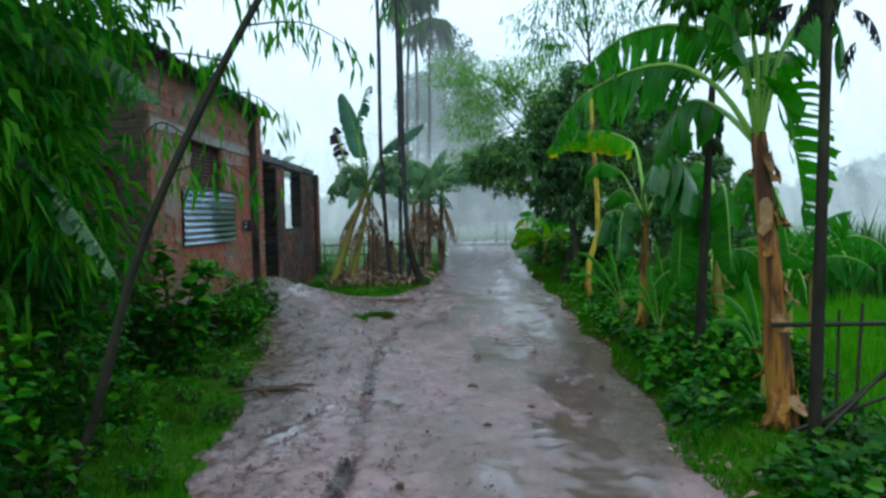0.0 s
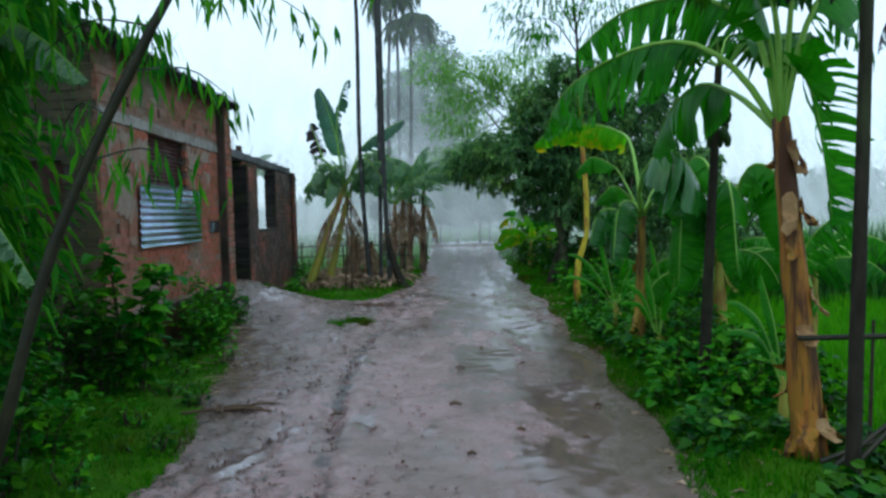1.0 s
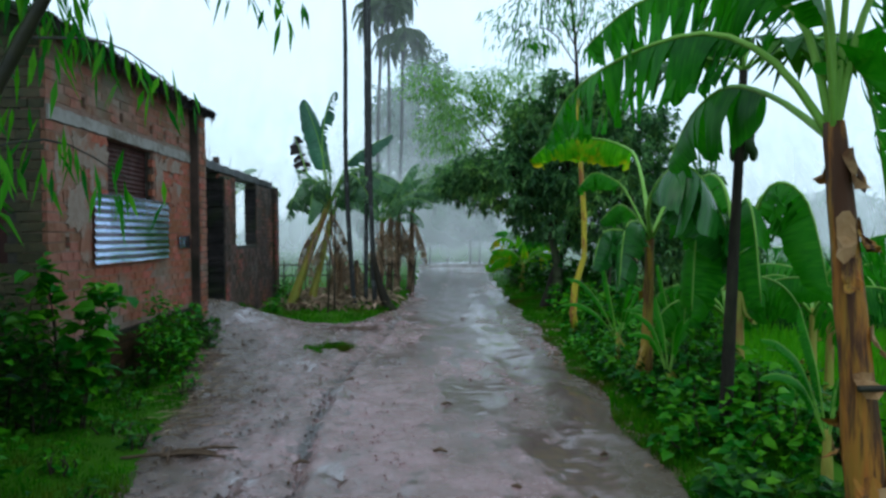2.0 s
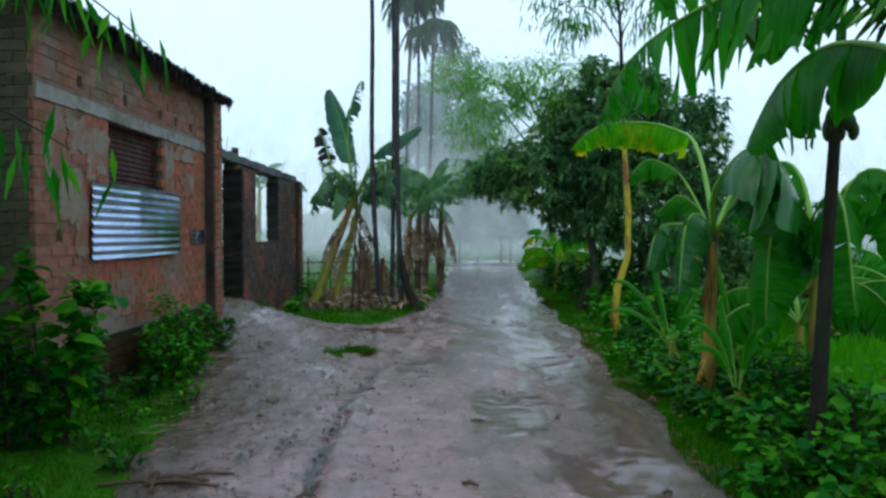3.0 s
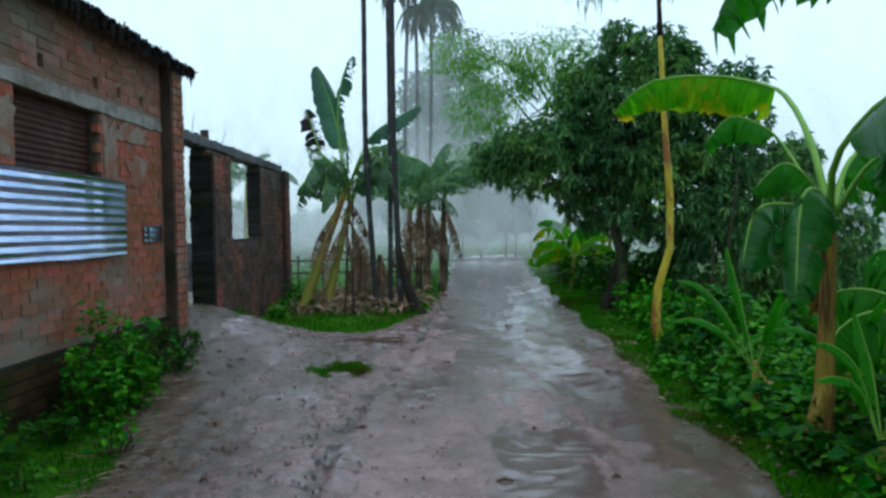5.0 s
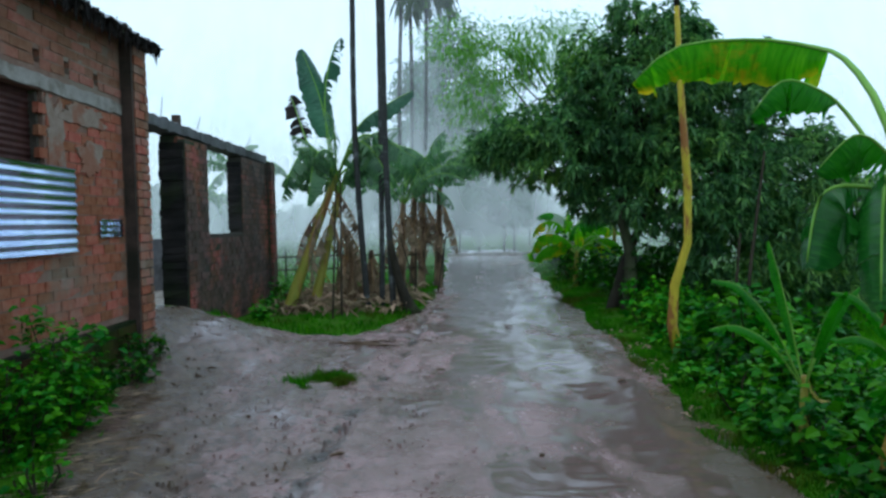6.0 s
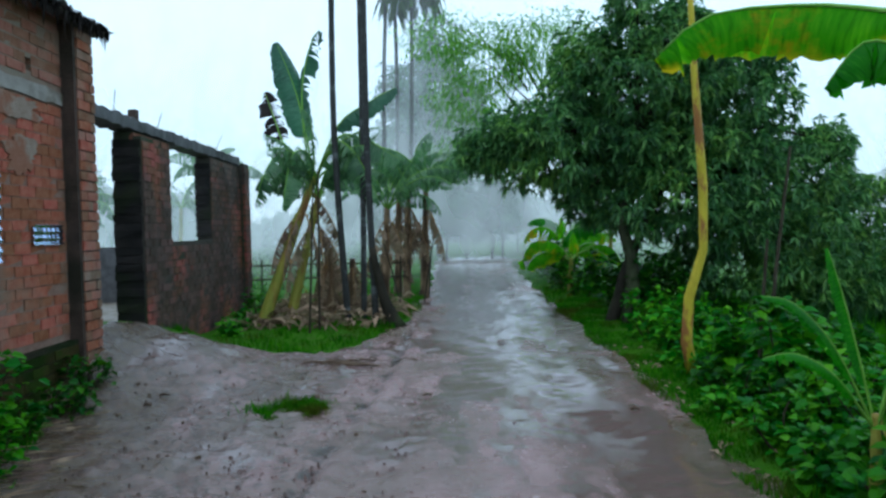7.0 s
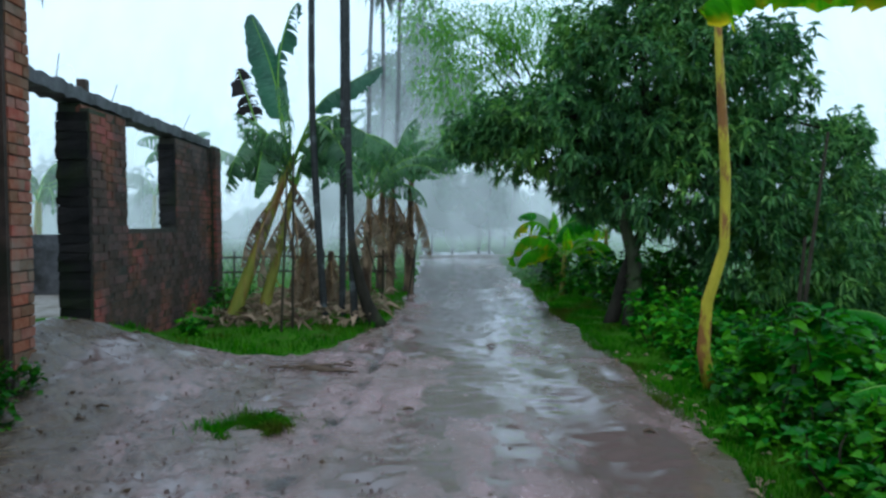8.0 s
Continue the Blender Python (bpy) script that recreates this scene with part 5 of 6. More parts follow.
part("stump", tube(smooth_path([(0.12, -0.05, -0.05), (-0.12, 0.03, 0.55), (-0.28, 0.1, 1.3)], 7), [0.17, 0.13, 0.10, 0.085, 0.075, 0.07, 0.06], 9, 0.08), BARK, foot, smooth=True)

# ---------------------------------------------------------------- trees
ball_tree("mango_tree", (3.05, 16.4, ground_z(3.05, 16.4)), "dense dark green mango tree leaning over the lane", [
    (2.45, 17.4, 2.7, 1.25, 1.3, 0.85), (3.6, 17.3, 3.5, 1.6, 1.5, 1.3), (4.9, 17.6, 3.3, 1.3, 1.4, 1.15), (6.1, 17.8, 2.0, 1.15, 1.2, 1.0),
    (4.2, 17.0, 2.0, 1.5, 1.2, 1.1), (5.3, 17.0, 0.9, 1.3, 1.0, 1.1), (1.45, 17.5, 2.8, 0.75, 0.8, 0.45), (4.1, 17.2, 4.5, 0.7, 0.7, 0.4), (2.7, 17.2, 4.0, 0.6, 0.6, 0.4), (6.8, 17.7, 2.7, 0.45, 0.5, 0.4), (7.4, 17.9, 1.4, 0.9, 0.9, 0.9), (6.5, 17.2, 0.5, 1.1, 0.9, 0.8), (5.6, 17.3, 3.9, 0.4, 0.5, 0.35), (3.3, 17.0, 4.85, 0.35, 0.4, 0.25), (0.95, 17.4, 2.55, 0.4, 0.4, 0.3), (2.75, 17.3, 1.9, 0.55, 0.6, 0.55)], 62000, 0, (0.17, 0.052), MANGO,
    [([(3.05, 16.4, -0.3), (3.2, 16.6, 0.7), (3.1, 16.9, 1.6), (3.6, 17.2, 2.6)], 0.13), ([(2.9, 16.9, -0.3), (3.3, 17.0, 0.9), (4.0, 17.2, 2.2)], 0.12)],
    BARK, 0.35, 31, "mango tree", 0.10, shell=0.3, whorl=9)
ball_tree("slender_tree", (2.76, 13.05, ground_z(2.76, 13.05)), "slender tree with smooth yellow bark and sparse drooping leaves", [
    (2.2, 13.2, 5.0, 0.8, 0.8, 0.5), (3.4, 13.4, 5.1, 0.7, 0.8, 0.6), (2.8, 13.3, 5.9, 1.0, 1.0, 0.6), (2.0, 13.0, 4.6, 0.4, 0.5, 0.3)], 1500, 0, (0.14, 0.028), BAMBOOLEAF,
    [([(2.76, 13.05, -0.2), (2.72, 13.1, 0.4), (2.93, 13.1, 1.2), (2.88, 13.1, 2.3), (2.84, 13.1, 3.1), (2.81, 13.1, 3.9)], 0.064)], YELBARK, 0.6, 32, "tree", 1.0, shell=0.2, limbs=0)
upper = part("upper_stem", tube(smooth_path([(2.815, 13.1, 3.8), (2.8, 13.15, 4.6), (2.75, 13.3, 5.6)], 6), [0.036, 0.032, 0.028, 0.024, 0.02, 0.014], 7), BARK, bpy.data.objects["slender_tree"], "thin dark upper stem", True)
for j, e in enumerate(((2.0, 13.1, 4.9), (3.5, 13.4, 5.2), (2.2, 13.3, 5.6), (3.2, 13.3, 6.1), (2.6, 13.2, 5.0))):
    tw = part("twig", tube(smooth_path([(2.8, 13.15, 4.3 + 0.15 * j), (Vector((2.8, 13.15, 4.5)) + Vector(e)) / 2 + Vector((0, 0, 0.15)), e], 6), [0.014, 0.012, 0.010, 0.008, 0.006, 0.004], 5), BARK, bpy.data.objects["slender_tree"])
    tw.location = -Vector((2.76, 13.05, ground_z(2.76, 13.05)))
upper.location = -Vector((2.76, 13.05, ground_z(2.76, 13.05)))
ball_tree("bamboo_clump", (4.5, 25.5, ground_z(4.5, 25.5)), "pale green feathery bamboo arching over the lane", [
    (0.7, 25, 6.6, 1.2, 1.0, 0.7), (1.8, 25, 6.0, 1.5, 1.2, 0.9), (1.3, 25, 4.9, 1.2, 1.0, 0.8), (3.3, 25, 6.4, 1.6, 1.2, 0.9), (0.9, 25.3, 3.4, 0.8, 0.8, 0.6), (1.9, 25, 3.6, 1.0, 0.8, 0.7)], 8000, 0, (0.15, 0.036), PALELEAF,
    [([(4.5, 25.5, -0.9), (4.2, 25.5, 3.0), (2.6, 25.3, 6.2)], 0.06), ([(4.8, 25.6, -0.9), (4.8, 25.5, 3.5), (3.9, 25.3, 6.6)], 0.06), ([(4.3, 25.4, -0.9), (3.7, 25.3, 2.8), (2.0, 25.1, 5.4)], 0.06)], BAMBOO, 0.5, 33, "bamboo", 0.7, shell=0.25)
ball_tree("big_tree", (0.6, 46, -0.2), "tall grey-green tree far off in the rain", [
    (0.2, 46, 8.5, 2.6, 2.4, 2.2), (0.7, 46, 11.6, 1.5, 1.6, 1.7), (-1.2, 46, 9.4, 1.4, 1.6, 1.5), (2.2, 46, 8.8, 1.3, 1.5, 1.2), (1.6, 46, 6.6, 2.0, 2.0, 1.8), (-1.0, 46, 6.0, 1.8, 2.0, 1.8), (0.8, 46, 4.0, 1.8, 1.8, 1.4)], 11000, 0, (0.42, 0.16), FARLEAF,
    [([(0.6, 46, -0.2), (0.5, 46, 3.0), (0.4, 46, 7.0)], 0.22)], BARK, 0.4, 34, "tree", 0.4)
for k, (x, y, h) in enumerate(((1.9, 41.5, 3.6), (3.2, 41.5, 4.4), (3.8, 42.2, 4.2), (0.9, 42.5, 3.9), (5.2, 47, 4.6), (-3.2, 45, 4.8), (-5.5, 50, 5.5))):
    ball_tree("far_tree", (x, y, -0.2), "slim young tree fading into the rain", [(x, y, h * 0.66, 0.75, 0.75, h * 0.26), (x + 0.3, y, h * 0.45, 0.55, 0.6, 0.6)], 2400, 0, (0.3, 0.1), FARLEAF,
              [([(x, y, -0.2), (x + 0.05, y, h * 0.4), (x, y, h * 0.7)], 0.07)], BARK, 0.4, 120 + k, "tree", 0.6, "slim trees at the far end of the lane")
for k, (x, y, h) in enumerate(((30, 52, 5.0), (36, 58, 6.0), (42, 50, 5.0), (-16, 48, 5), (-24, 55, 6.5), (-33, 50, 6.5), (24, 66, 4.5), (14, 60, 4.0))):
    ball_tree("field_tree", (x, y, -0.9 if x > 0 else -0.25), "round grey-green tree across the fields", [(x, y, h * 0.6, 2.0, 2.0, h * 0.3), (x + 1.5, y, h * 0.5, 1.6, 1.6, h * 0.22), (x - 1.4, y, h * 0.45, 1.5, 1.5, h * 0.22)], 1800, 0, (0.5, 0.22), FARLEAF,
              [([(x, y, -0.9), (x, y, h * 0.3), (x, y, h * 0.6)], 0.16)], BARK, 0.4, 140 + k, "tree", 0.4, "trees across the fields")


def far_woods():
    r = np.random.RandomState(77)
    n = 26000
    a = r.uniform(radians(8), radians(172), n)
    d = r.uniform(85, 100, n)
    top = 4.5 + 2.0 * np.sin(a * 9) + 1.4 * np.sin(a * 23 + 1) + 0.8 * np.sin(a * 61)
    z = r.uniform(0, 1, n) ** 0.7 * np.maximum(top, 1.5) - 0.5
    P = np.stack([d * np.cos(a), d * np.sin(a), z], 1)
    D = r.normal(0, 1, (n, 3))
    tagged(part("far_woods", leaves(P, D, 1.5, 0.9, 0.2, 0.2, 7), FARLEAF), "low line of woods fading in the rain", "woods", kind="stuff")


far_woods()

papaya = thing("papaya_tree", (2.55, 6.9, ground_z(2.55, 6.9)), "slim dark papaya tree with clustered green fruit", "papaya tree")


def build_papaya():
    o = Vector((2.55, 6.9, ground_z(2.55, 6.9)))
    path = smooth_path([Vector((2.52, 6.9, o.z - 0.05)) - o, Vector((2.6, 6.92, 1.2)) - o, Vector((2.7, 6.95, 2.75)) - o], 12)
    part("trunk", tube(path, [0.056 - 0.0022 * i for i in range(12)], 9, 0.05), BARK, papaya, smooth=True)
    top = path[-1]
    rnd = random.Random(4)
    for k in range(20):
        a, z = rnd.uniform(0, 6.28), rnd.uniform(-0.7, -0.25)
        bm = bmesh.new()
        bmesh.ops.create_uvsphere(bm, u_segments=8, v_segments=6, radius=0.043)
        bmesh.ops.scale(bm, vec=(0.85, 0.85, 1.5), verts=bm.verts)
        f = part("fruit", bm, FRUIT, papaya, smooth=True)
        f.location = top + Vector((math.cos(a) * 0.075, math.sin(a) * 0.075, z))
    for k in range(9):
        a, el = k * 2.4, radians(rnd.uniform(0, 50))
        L = rnd.uniform(0.55, 0.8)
        tip = top + Vector((math.cos(a) * math.cos(el), math.sin(a) * math.cos(el), math.sin(el))) * L
        st = part("leaf_stalk", tube(smooth_path([top, top.lerp(tip, 0.5) + Vector((0, 0, 0.08)), tip], 5), [0.012, 0.011, 0.01, 0.009, 0.008], 5), RIB, papaya)
        P, D = [], []
        for j in range(9):
            b = a + (j - 4) * 0.62
            P.append(tuple(tip))
            D.append((math.cos(b), math.sin(b), -0.35))
        part("leaf", leaves(P, D, 0.34, 0.13, 0.4, 0.15, 60 + k), SHRUBD, papaya)


build_papaya()

near = thing("slim_tree", (2.42, 4.5, ground_z(2.42, 4.5)), "slim dark tree with a dark drooping crown", "tree")


def build_near():
    o = Vector((2.42, 4.5, ground_z(2.42, 4.5)))
    path = smooth_path([Vector((2.40, 4.5, o.z - 0.05)) - o, Vector((2.45, 4.5, 1.6)) - o, Vector((2.50, 4.5, 3.4)) - o], 12)
    part("trunk", tube(path, [0.043 - 0.001 * i for i in range(12)], 9, 0.05), BARK, near, smooth=True)
    P, d = blob_points([(2.1, 4.75, 3.05, 0.5, 0.5, 0.35), (2.45, 4.6, 3.1, 0.35, 0.4, 0.32), (1.75, 4.9, 3.0, 0.25, 0.3, 0.16)], 700, 41, 0.3)
    part("crown", leaves(P - np.array(o), d + np.array([0, 0, -0.6]), 0.105, 0.05, 0.4, 0.2, 41), SHRUBD, near)
    for k, (x, z, L) in enumerate(((2.62, 2.75, 0.5), (2.68, 2.55, 0.4), (2.3, 2.8, 0.35), (2.72, 2.85, 0.6), (2.55, 2.75, 0.45))):
        m, rib = banana_leaf(30 + 50 * k, 10, L, 0.16, 95, 0.5, 300 + k, fold=60, ragged=0.35, petiole=0.1)
        lf = part("dry_leaf", m, DARKDRY, near, "withered dark hanging leaf")
        lf.location = Vector((x, 4.5, z)) - o


build_near()

# ---------------------------------------------------------------- bamboo and thicket beside the house
cane = thing("bamboo_cane", (-2.42, 4.3, ground_z(-2.42, 4.3)), "leaning dark bamboo cane with hanging leafy twigs", "bamboo")


def build_cane():
    o = Vector((-2.42, 4.3, ground_z(-2.42, 4.3)))
    path = smooth_path([Vector(p) - o for p in ((-2.44, 4.3, -0.25), (-2.21, 4.3, 0.27), (-1.81, 4.3, 1.48), (-1.09, 4.3, 2.83), (-0.35, 4.4, 3.9))], 26)
    part("culm", tube(path, [(0.036 - 0.0007 * i) * (1.14 if i % 4 == 0 else 1.0) for i in range(26)], 9, 0.02), BAMBOO, cane, smooth=True)
    rnd = random.Random(6)
    spots = [(14, 0.35, 0.7, 0.0), (15, -0.75, 1.0, 0.12), (16, 0.25, 1.1, 0.05), (17, -0.5, 1.3, 0.2), (18, 0.55, 1.2, 0.15),
             (19, 0.1, 0.8, 0.15), (20, 0.7, 0.7, 0.0), (21, -0.3, 0.6, 0.2), (22, 0.5, 0.5, 0.05), (17, -1.0, 0.8, 0.1), (19, -0.9, 0.4, 0.3)]
    for k, (i, dx, dy, dz) in enumerate(spots):
        s = path[i]
        e = s + Vector((dx, dy, dz - 0.05))
        tw = smooth_path([s, s.lerp(e, 0.5) + Vector((0, 0, 0.12)), e], 8)
        t = part("twig", tube(tw, [0.007 - 0.0006 * j for j in range(8)], 5), BAMBOO, cane)
        P, D = [], []
        for j in range(46):
            q = Vector(tw[rnd.randint(1, 7)]) + Vector((rnd.gauss(0, .07), rnd.gauss(0, .09), rnd.gauss(-0.04, .05)))
            P.append(tuple(q))
            D.append((rnd.uniform(-.5, .5), rnd.uniform(-.5, .5), -1.0))
        tagged(part("leaf_spray", leaves(P, D, 0.16, 0.026, 0.1, 0.1, 400 + k), BAMBOOLEAF, t), kind="stuff")


build_cane()

rnd = random.Random(99)
BUSH = "dense dark green shrub in the thicket by the lane"
for k, (x, y, r, h, n) in enumerate(((-2.6, 3.2, 0.55, 1.0, 520), (-3.0, 4.0, 0.7, 1.3, 700), (-2.75, 5.0, 0.6, 1.0, 520), (-3.4, 5.2, 0.8, 1.9, 900), (-3.2, 6.3, 0.6, 1.2, 600), (-3.9, 6.6, 0.8, 2.0, 800),
                                     (-3.6, 3.4, 0.9, 2.0, 900), (-4.3, 4.6, 1.0, 2.8, 1000), (-3.2, 2.6, 0.7, 1.7, 700), (-2.5, 4.1, 0.4, 0.5, 260), (-2.85, 5.8, 0.4, 0.5, 240), (-3.6, 7.3, 0.6, 1.3, 500), (-4.6, 7.4, 0.9, 1.8, 700))):
    shrub((x, y, ground_z(x, y)), r, h, n, (0.12, 0.06), SHRUB if k % 3 == 1 else SHRUBD, 200 + k, BUSH, group="thicket by the house", stems=9)
for k, (x, y) in enumerate(((-2.3, 3.9), (-1.95, 4.4), (-2.3, 5.2), (-2.05, 5.9), (-2.45, 6.5), (-2.2, 7.2), (-2.6, 7.7), (-2.75, 8.6), (-2.5, 9.3))):
    shrub((x, y, ground_z(x, y)), 0.14 + 0.02 * (k % 4), 0.16 + 0.04 * (k % 3), 70, (0.075, 0.035), SHRUBD if k % 2 else SHRUB, 760 + k, "small leafy weed in the wet grass", name="weed", category="weed", group="weeds in the grass", stems=5)
# the two highest balls are unseen canopy, added to shade the verge and wall
ball_tree("thicket_tree", (-3.6, 4.4, ground_z(-3.6, 4.4)), "leafy dark tree with long drooping leaves", [
    (-3.1, 4.3, 2.6, 0.8, 0.8, 0.8), (-3.6, 5.0, 2.3, 0.9, 0.9, 0.9), (-2.9, 5.2, 3.1, 0.8, 0.8, 0.5), (-3.0, 3.6, 3.0, 0.6, 0.7, 0.7), (-3.3, 5.8, 2.9, 0.7, 0.7, 0.5), (-3.4, 4.8, 4.3, 1.3, 1.8, 0.5), (-3.6, 7.2, 4.6, 1.2, 1.3, 0.4), (-3.3, 5.5, 1.6, 0.7, 0.7, 0.8), (-3.9, 6.0, 2.2, 0.9, 0.9, 1.0), (-4.6, 6.8, 1.8, 1.0, 0.8, 1.1)], 9500, 0, (0.21, 0.06), BAMBOOLEAF,
    [([(-3.6, 4.4, -0.2), (-3.5, 4.5, 1.2), (-3.3, 4.6, 2.4)], 0.06)], BARK, 0.45, 36, "tree", 0.55, shell=0.25)
banana_plant((-3.55, 5.4, ground_z(-3.55, 5.4)), (-3.5, 5.4, 1.55), 0.07, [
    dict(way=((-3.2, 5.2, 2.0), (-2.9, 5.15, 1.83), (-2.62, 5.1, 1.5), (-2.38, 5.1, 1.08)), w=0.26, tear=0.45, fold=25, mat=BANANAFAR, side=(0.6, -0.5, 0.6)), dict(way=((-3.1, 5.3, 2.6), (-2.75, 5.2, 2.82), (-2.4, 5.2, 2.7), (-2.05, 5.2, 2.38)), w=0.4, tear=0.12, fold=35, mat=BANANAFAR), (80, 70, 1.5, 0.4, 90, 0.1), (190, 60, 1.4, 0.4, 90, 0.1)], "banana plant half hidden in the thicket", 15, STEMY, BANANA, 3)
banana_plant((-4.4, 6.2, ground_z(-4.4, 6.2)), (-4.3, 6.2, 2.5), 0.08, [
    (5, 48, 1.9, 0.5, 95, 0.12, 0, BANANAFAR), (60, 70, 1.6, 0.5, 60, 0.15), (140, 60, 1.6, 0.5, 90, 0.15), (250, 60, 1.4, 0.5, 110, 0.15)], "tall pale-leaved banana plant behind the thicket", 16, STEMY, BANANA, 3)
shrub((-3.05, 7.9, ground_z(-3.05, 7.9)), 0.45, 1.55, 330, (0.17, 0.12), SHRUB, 230, "tall shrub with broad leaves at the house corner", stems=7)
shrub((-3.2, 7.6, ground_z(-3.2, 7.6)), 0.35, 0.8, 420, (0.10, 0.06), SHRUBD, 231, "dark shrub at the house corner", stems=8)
for k, (x, y, r, h, n) in enumerate(((-3.05, 9.9, 0.4, 0.7, 420), (-3.05, 10.6, 0.5, 1.0, 680), (-2.9, 10.35, 0.4, 0.6, 380), (-3.2, 11.4, 0.3, 0.38, 240), (-3.15, 12.0, 0.28, 0.3, 200), (-3.25, 12.6, 0.25, 0.3, 160), (-3.0, 9.5, 0.2, 0.24, 110), (-3.2, 9.0, 0.25, 0.3, 140))):
    shrub((x, y, ground_z(x, y)), r, h, n, (0.085, 0.055), SHRUB if k < 3 else SHRUBD, 240 + k, "leafy green weed at the foot of the brick wall", name="weed", category="weed", group="weeds at the wall", stems=8)

# ---------------------------------------------------------------- hedge of weeds along the other verge
k = 0
y = 3.4
while y < 16.0:
    e = interp(RIGHT_EDGE, y)
    low = 0.32 if y < 6.0 else 0.5 if 11.4 < y < 13.6 else 1.0
    for dx, hs in ((0.38 if y < 11.8 else 0.56, 0.34 * low), (0.85, 0.55 * low), (1.25, 0.6 * low)):
        if rnd.random() < (0.9 if y > 6.0 else 0.55):
            x = e + dx + rnd.uniform(-.14, .14)
            yy = y + rnd.uniform(-.2, .2)
            shrub((x, yy, ground_z(x, yy)), rnd.uniform(0.26, 0.4), hs * rnd.uniform(0.7, 1.25), 210, (0.095, 0.075), SHRUB if rnd.random() < (0.85 if y > 9.0 else 0.5) and y > 6.0 else SHRUBD, 500 + k,
                  "broad-leaved wet weed along the lane's edge", name="weed", category="weed", group="weeds along the lane", stems=7)
            k += 1
    y += 0.42
for k, (x, y, r, h, n) in enumerate(((3.15, 12.5, 0.36, 0.7, 420), (3.3, 11.9, 0.45, 0.9, 420), (3.3, 20.5, 0.6, 1.0, 420), (3.1, 22.0, 0.6, 1.2, 420), (3.5, 19.0, 0.6, 1.1, 420), (3.4, 24.5, 0.7, 1.2, 420), (3.8, 27, 0.8, 1.2, 420), (4.2, 30, 0.8, 1.0, 400), (3.5, 16.9, 0.6, 1.2, 520), (3.9, 17.8, 0.7, 1.4, 560), (4.4, 16.6, 0.7, 1.3, 560), (3.4, 18.0, 0.5, 1.1, 420), (4.0, 14.6, 0.6, 0.9, 420), (4.6, 15.6, 0.7, 1.0, 420), (5.6, 15.5, 0.7, 1.0, 420))):
    shrub((x, y, ground_z(x, y)), r, h, n, (0.15, 0.10), SHRUB if k < 3 else SHRUBD, 700 + k, "bushy green shrub beside the lane", group="shrubs beside the lane", stems=8)
for k, (x, y, r, h) in enumerate(((-3.2, 19.9, 0.4, 0.5), (-2.9, 16.2, 0.3, 0.25), (-3.1, 17.6, 0.3, 0.35), (-3.15, 18.9, 0.3, 0.6))):
    shrub((x, y, ground_z(x, y)), r, h, 160, (0.11, 0.06), SHRUB, 730 + k, "low green weed by the ruined wall", name="weed", category="weed", group="weeds by the ruin", stems=6)

# ---------------------------------------------------------------- fences, stakes, litter
fence = thing("bamboo_fence", (3.0, 5.0, ground_z(3.0, 5.0)), "rough bamboo fence rail with thin leaning stakes", "fence")
FO = Vector((3.0, 5.0, ground_z(3.0, 5.0)))
for a, b, r in (((2.36, 4.98, 0.66), (4.6, 5.05, 0.63), 0.018),):
    part("rail", tube([Vector(a) - FO, Vector(a).lerp(Vector(b), 0.5) - FO, Vector(b) - FO], [r, r, r * 0.8], 7), BAMBOO, fence, smooth=True)
for a, b in (((2.95, 5.0, -0.35), (3.02, 5.0, 0.80)), ((2.85, 5.05, -0.3), (2.88, 5.05, 0.75)), ((3.5, 5.0, -0.6), (3.55, 5.0, 0.8))):
    part("stake", tube([Vector(a) - FO, Vector(b) - FO], [0.014, 0.011], 6), STAKE, fence)
for a, b in (((2.50, 4.85, -0.12), (3.6, 4.95, 0.62)), ((2.55, 4.8, -0.15), (3.35, 4.9, 0.55)), ((2.45, 4.9, -0.1), (3.3, 4.8, 0.25))):
    part("brace", tube([Vector(a) - FO, Vector(b) - FO], [0.018, 0.013], 6), BAMBOO, fence)

for k, (x, y, dx, h) in enumerate(((-1.86, 16.9, 0.12, 2.3), (-1.75, 17.2, 0.05, 2.6), (-0.55, 20.6, -0.35, 1.3), (-0.1, 21.0, 0.25, 1.4), (0.0, 22.6, 0.1, 1.2), (3.35, 12.7, 0.28, 2.3), (3.0, 12.1, 0.1, 1.4))):
    s = part("stake", tube([(0, 0, -0.1), (dx * 0.5, 0.02, h * 0.5), (dx, 0.0, h)], [0.021, 0.018, 0.012], 7), STAKE)
    s.location = (x, y, ground_z(x, y))
    tagged(s, "thin bare bamboo stake stuck in the ground", "stake", "stakes beside the lane")
back = thing("bamboo_fence", (-3, 21, ground_z(-3, 21)), "low bamboo field fence behind the palms", "fence")
for z in (0.55, 0.85):
    part("rail", tube([(-2.5, 0, z), (0.5, 0.1, z + 0.03), (2.6, 0.3, z)], [0.022, 0.02, 0.018], 6), STAKE, back)
for i in range(9):
    part("post", tube([(-2.4 + 0.6 * i, 0.05, -0.1), (-2.38 + 0.6 * i, 0.05, 1.0)], [0.022, 0.018], 6), STAKE, back)

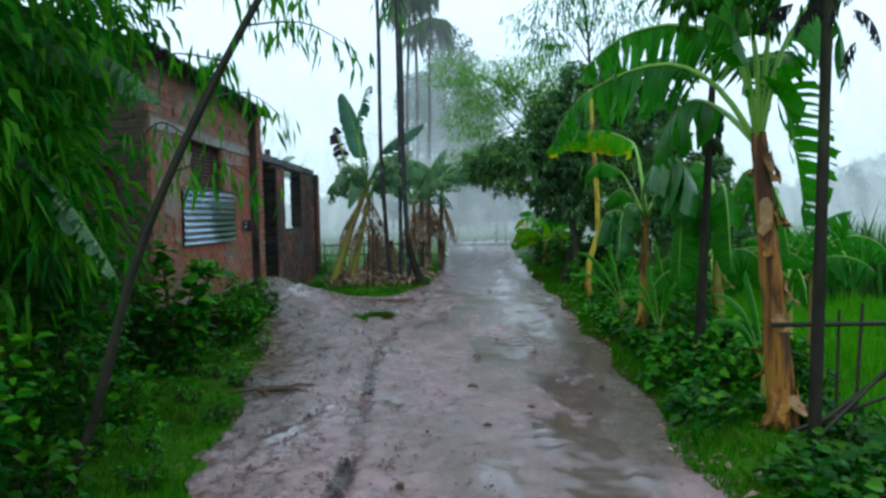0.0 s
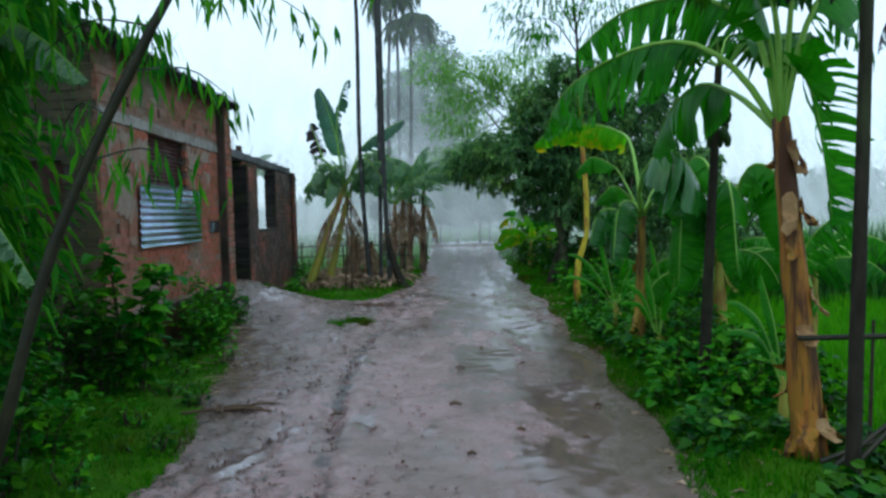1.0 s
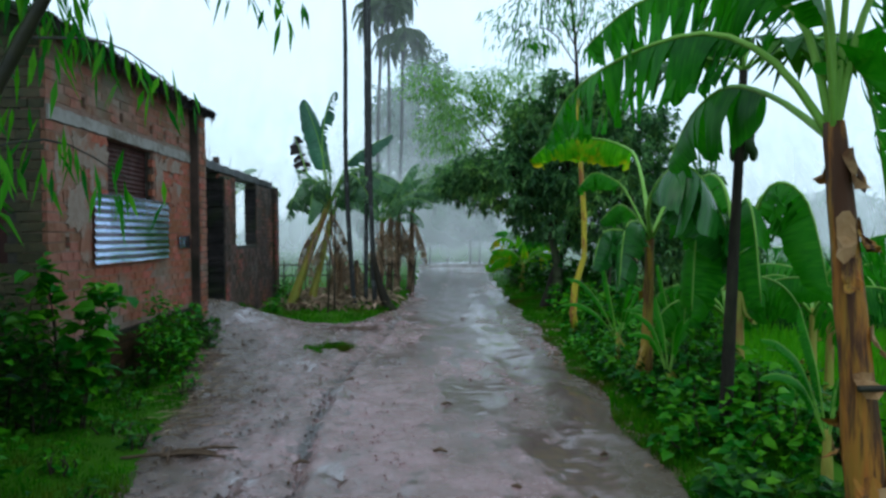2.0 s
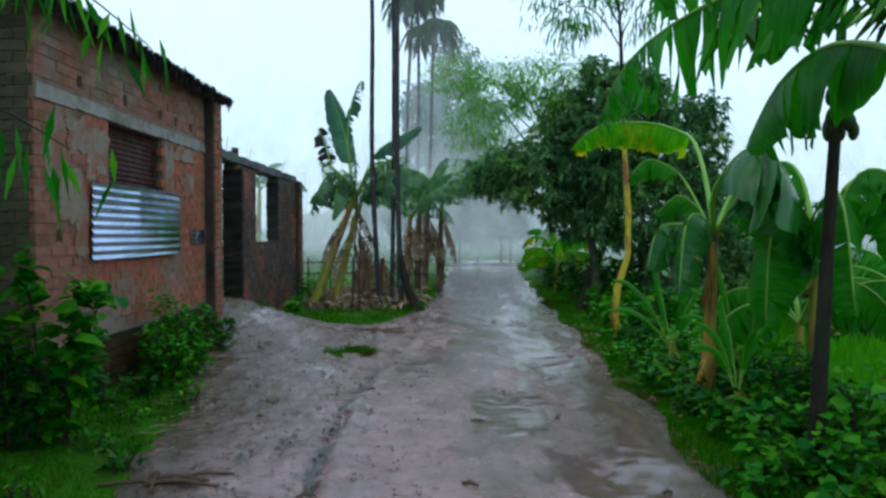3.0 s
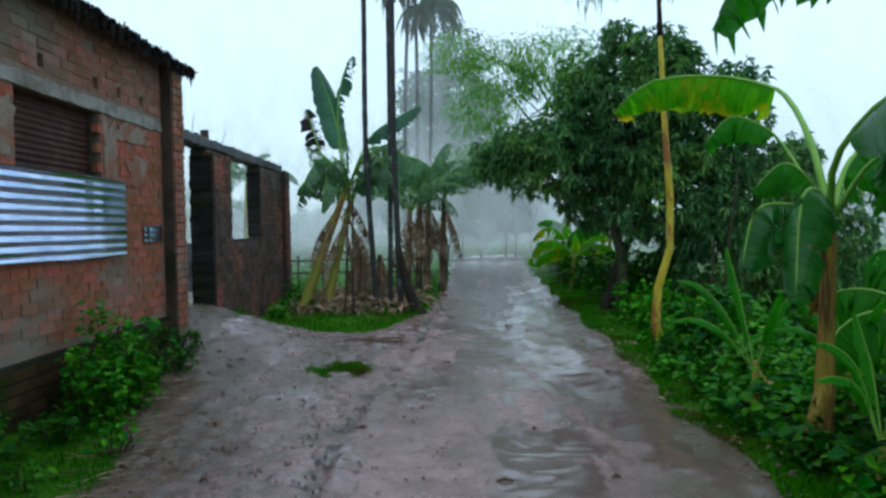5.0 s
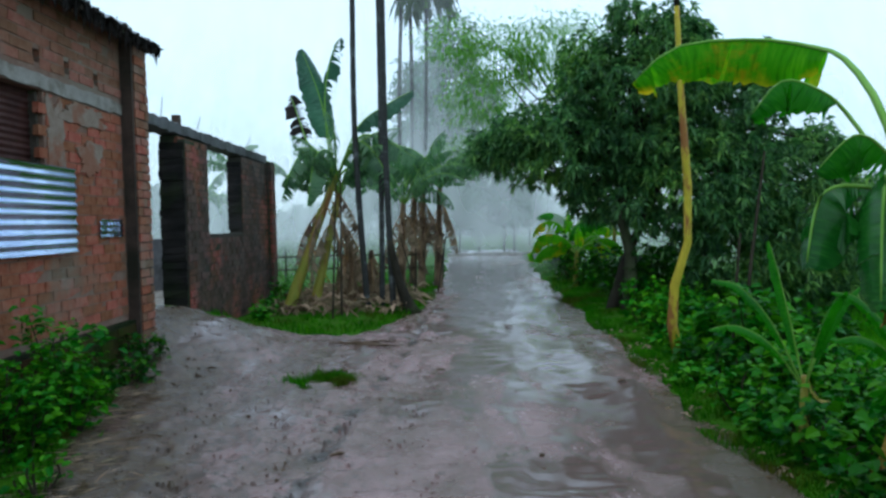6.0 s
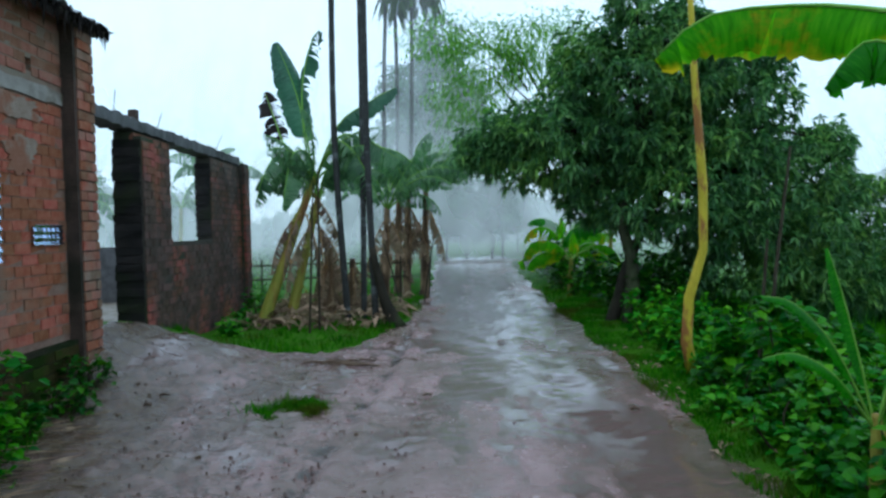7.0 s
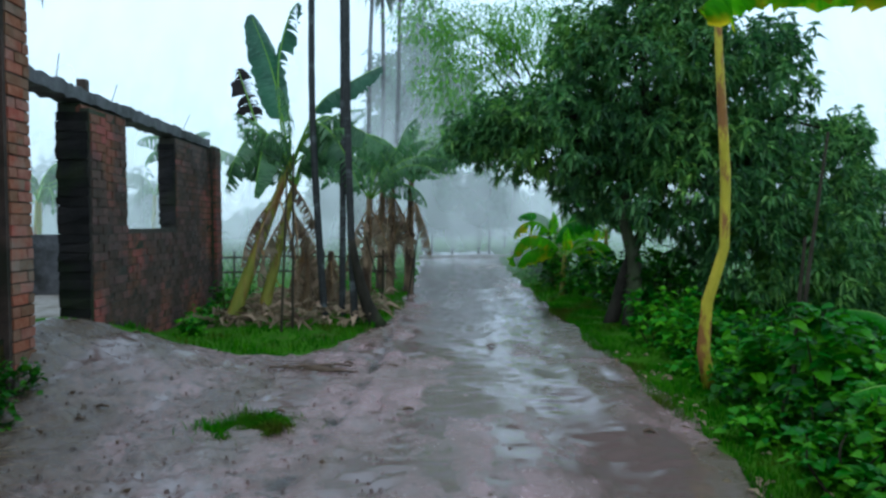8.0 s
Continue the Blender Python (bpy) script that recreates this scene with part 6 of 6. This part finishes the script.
r = random.Random(12)
for k in range(46):
    if k < 14:
        x, y = -0.85 + r.gauss(0, 0.35), 14.4 + r.gauss(0, 0.14)
    elif k < 24:
        x, y = -1.75 + r.gauss(0, 0.18), 7.0 + r.gauss(0, 0.07)
    else:
        y = r.uniform(2.5, 16)
        x = r.uniform(interp(LEFT_EDGE, y) + 0.2, interp(RIGHT_EDGE, y) - 0.2)
    a, L = r.uniform(-0.5, 0.5) + (0 if r.random() < 0.8 else 1.5), r.uniform(0.12, 0.55) if k < 24 else r.uniform(0.05, 0.14)
    s = part("stick", tube([(-L / 2 * math.cos(a), -L / 2 * math.sin(a), 0.012), (0, 0, 0.03), (L / 2 * math.cos(a), L / 2 * math.sin(a), 0.014)], [0.010, 0.015, 0.008], 5, 0.25, r), STICK)
    s.location = (x, y, ground_z(x, y) + 0.005)
    tagged(s, "wet brown broken stick lying in the mud", "stick", "litter on the lane")


def clods(n, seed):
    r = random.Random(seed)
    bm = bmesh.new()
    for i in range(n):
        y = r.uniform(2.2, 16)
        x = r.uniform(interp(LEFT_EDGE, y), interp(RIGHT_EDGE, y) - 0.5)
        if abs(x - 0.95 - 0.04 * y) < 0.6:
            continue
        s = r.uniform(0.004, 0.011) * (2.0 if r.random() < 0.05 else 1)
        z = ground_z(x, y) + 0.002
        box(bm, x - s, y - s, z - 0.02, x + s * r.uniform(.6, 1.3), y + s, z + s * 0.8, s * 0.4, r)
    return bm


def lumps(n, seed):
    r = random.Random(seed)
    vs, fs = [], []
    for i in range(n):
        y = 1.6 + 13 * r.random() ** 1.5
        x = r.uniform(interp(LEFT_EDGE, y) + 0.1, 0.3 if r.random() < 0.75 else interp(RIGHT_EDGE, y) - 0.3)
        if abs(x - 0.95 - 0.04 * y) < 0.6:
            continue
        s, z = r.uniform(0.007, 0.024), ground_z(x, y) + 0.006
        o = len(vs)
        for k in range(6):
            a = k * 1.047
            vs.append((x + math.cos(a) * s * r.uniform(0.7, 1.5), y + math.sin(a) * s * r.uniform(0.6, 1.2), z - 0.03))
        for k in range(6):
            a = k * 1.047
            vs.append((x + math.cos(a) * s * r.uniform(0.3, 0.7), y + math.sin(a) * s * r.uniform(0.3, 0.7), z + s * r.uniform(0.25, 0.6)))
        fs += [(o + k, o + (k + 1) % 6, o + 6 + (k + 1) % 6, o + 6 + k) for k in range(6)] + [tuple(o + 6 + k for k in range(6))]
    return vs, fs


tagged(part("mud_lumps", lumps(4200, 9), MUD), "trodden lumps of wet mud on the lane", "mud", kind="stuff")


tagged(part("mud_clods", clods(420, 5), STICK), "small clods and bits scattered over the mud", "clods", kind="stuff")
slab = part("culvert_edge", boxes((0.2, 37.6, -0.3, 4.2, 37.9, -0.04), jit=0.02), CEMENT)
tagged(slab, "pale concrete edge across the lane's end", "culvert", kind="structure")
block = part("brick_pile", boxes((3.7, 33.0, -0.3, 4.3, 33.5, 0.3), jit=0.03), CEMENTD)
tagged(block, "low grey block beside the far lane", "block")

# ---------------------------------------------------------------- sheets standing in for the haze of distant rain
# flat sheets, leaned back so the sky whitens them as haze
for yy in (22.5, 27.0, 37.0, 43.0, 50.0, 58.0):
    r = part("haze_sheet", ([(-130, yy, -1.2), (130, yy, -1.2), (130, yy + 9.0, 17.0), (-130, yy + 9.0, 17.0)], [(0, 1, 2, 3)]), RAIN_HAZE)
    tagged(r, "pale slanting see-through sheet that stands in for rain haze", "rain", "distant rain", "stuff")


def edge_litter():
    r = np.random.RandomState(61)
    n = 170
    y = r.uniform(3.0, 15.0, n)
    x = np.interp(y, [q[0] for q in RIGHT_EDGE], [q[1] for q in RIGHT_EDGE]) + r.normal(0.02, 0.13, n)
    P = np.stack([x, y, height(x, y) + 0.012], 1)
    a = r.uniform(0, 6.28, n)
    D = np.stack([np.cos(a), np.sin(a), r.uniform(0.0, 0.25, n)], 1)
    tagged(part("fallen_leaves", leaves(P, D, 0.10 * r.uniform(0.4, 1.5, n), 0.035, 0.3, 0.2, 62), DRYLEAF), "withered brown leaves lying along the muddy edge", "fallen leaves", kind="stuff")


edge_litter()


def clump_litter():
    r = np.random.RandomState(64)
    n = 520
    x, y = r.uniform(-3.0, -0.5, n), r.uniform(17.3, 21.5, n)
    P = np.stack([x, y, height(x, y) + r.uniform(0.02, 0.22, n)], 1)
    a = r.uniform(0, 6.28, n)
    D = np.stack([np.cos(a), np.sin(a), r.uniform(-0.3, 0.5, n)], 1)
    tagged(part("dry_litter", leaves(P, D, 0.45 * r.uniform(0.4, 1.4, n), 0.09, 0.4, 0.3, 65), DRYLEAF), "heap of pale dry banana leaves under the palms", "leaf litter", kind="stuff")


clump_litter()


def straw_litter():
    """Flattened dry stalks where the grass meets the mud beside the house."""
    r = np.random.RandomState(71)
    n = 420
    y = r.uniform(7.4, 12.4, n)
    x = np.interp(y, [q[0] for q in LEFT_EDGE], [q[1] for q in LEFT_EDGE]) + r.normal(0.12, 0.22, n)
    P = np.stack([x, y, height(x, y) + 0.02], 1)
    a = r.normal(0.5, 0.5, n)
    D = np.stack([np.cos(a), np.sin(a), r.uniform(-0.02, 0.06, n)], 1)
    tagged(part("straw", leaves(P, D, 0.26 * r.uniform(0.3, 1.4, n), 0.011, 0.05, 0.2, 72), DRYLEAF), "flattened dry straw along the muddy grass edge", "straw", kind="stuff")


straw_litter()
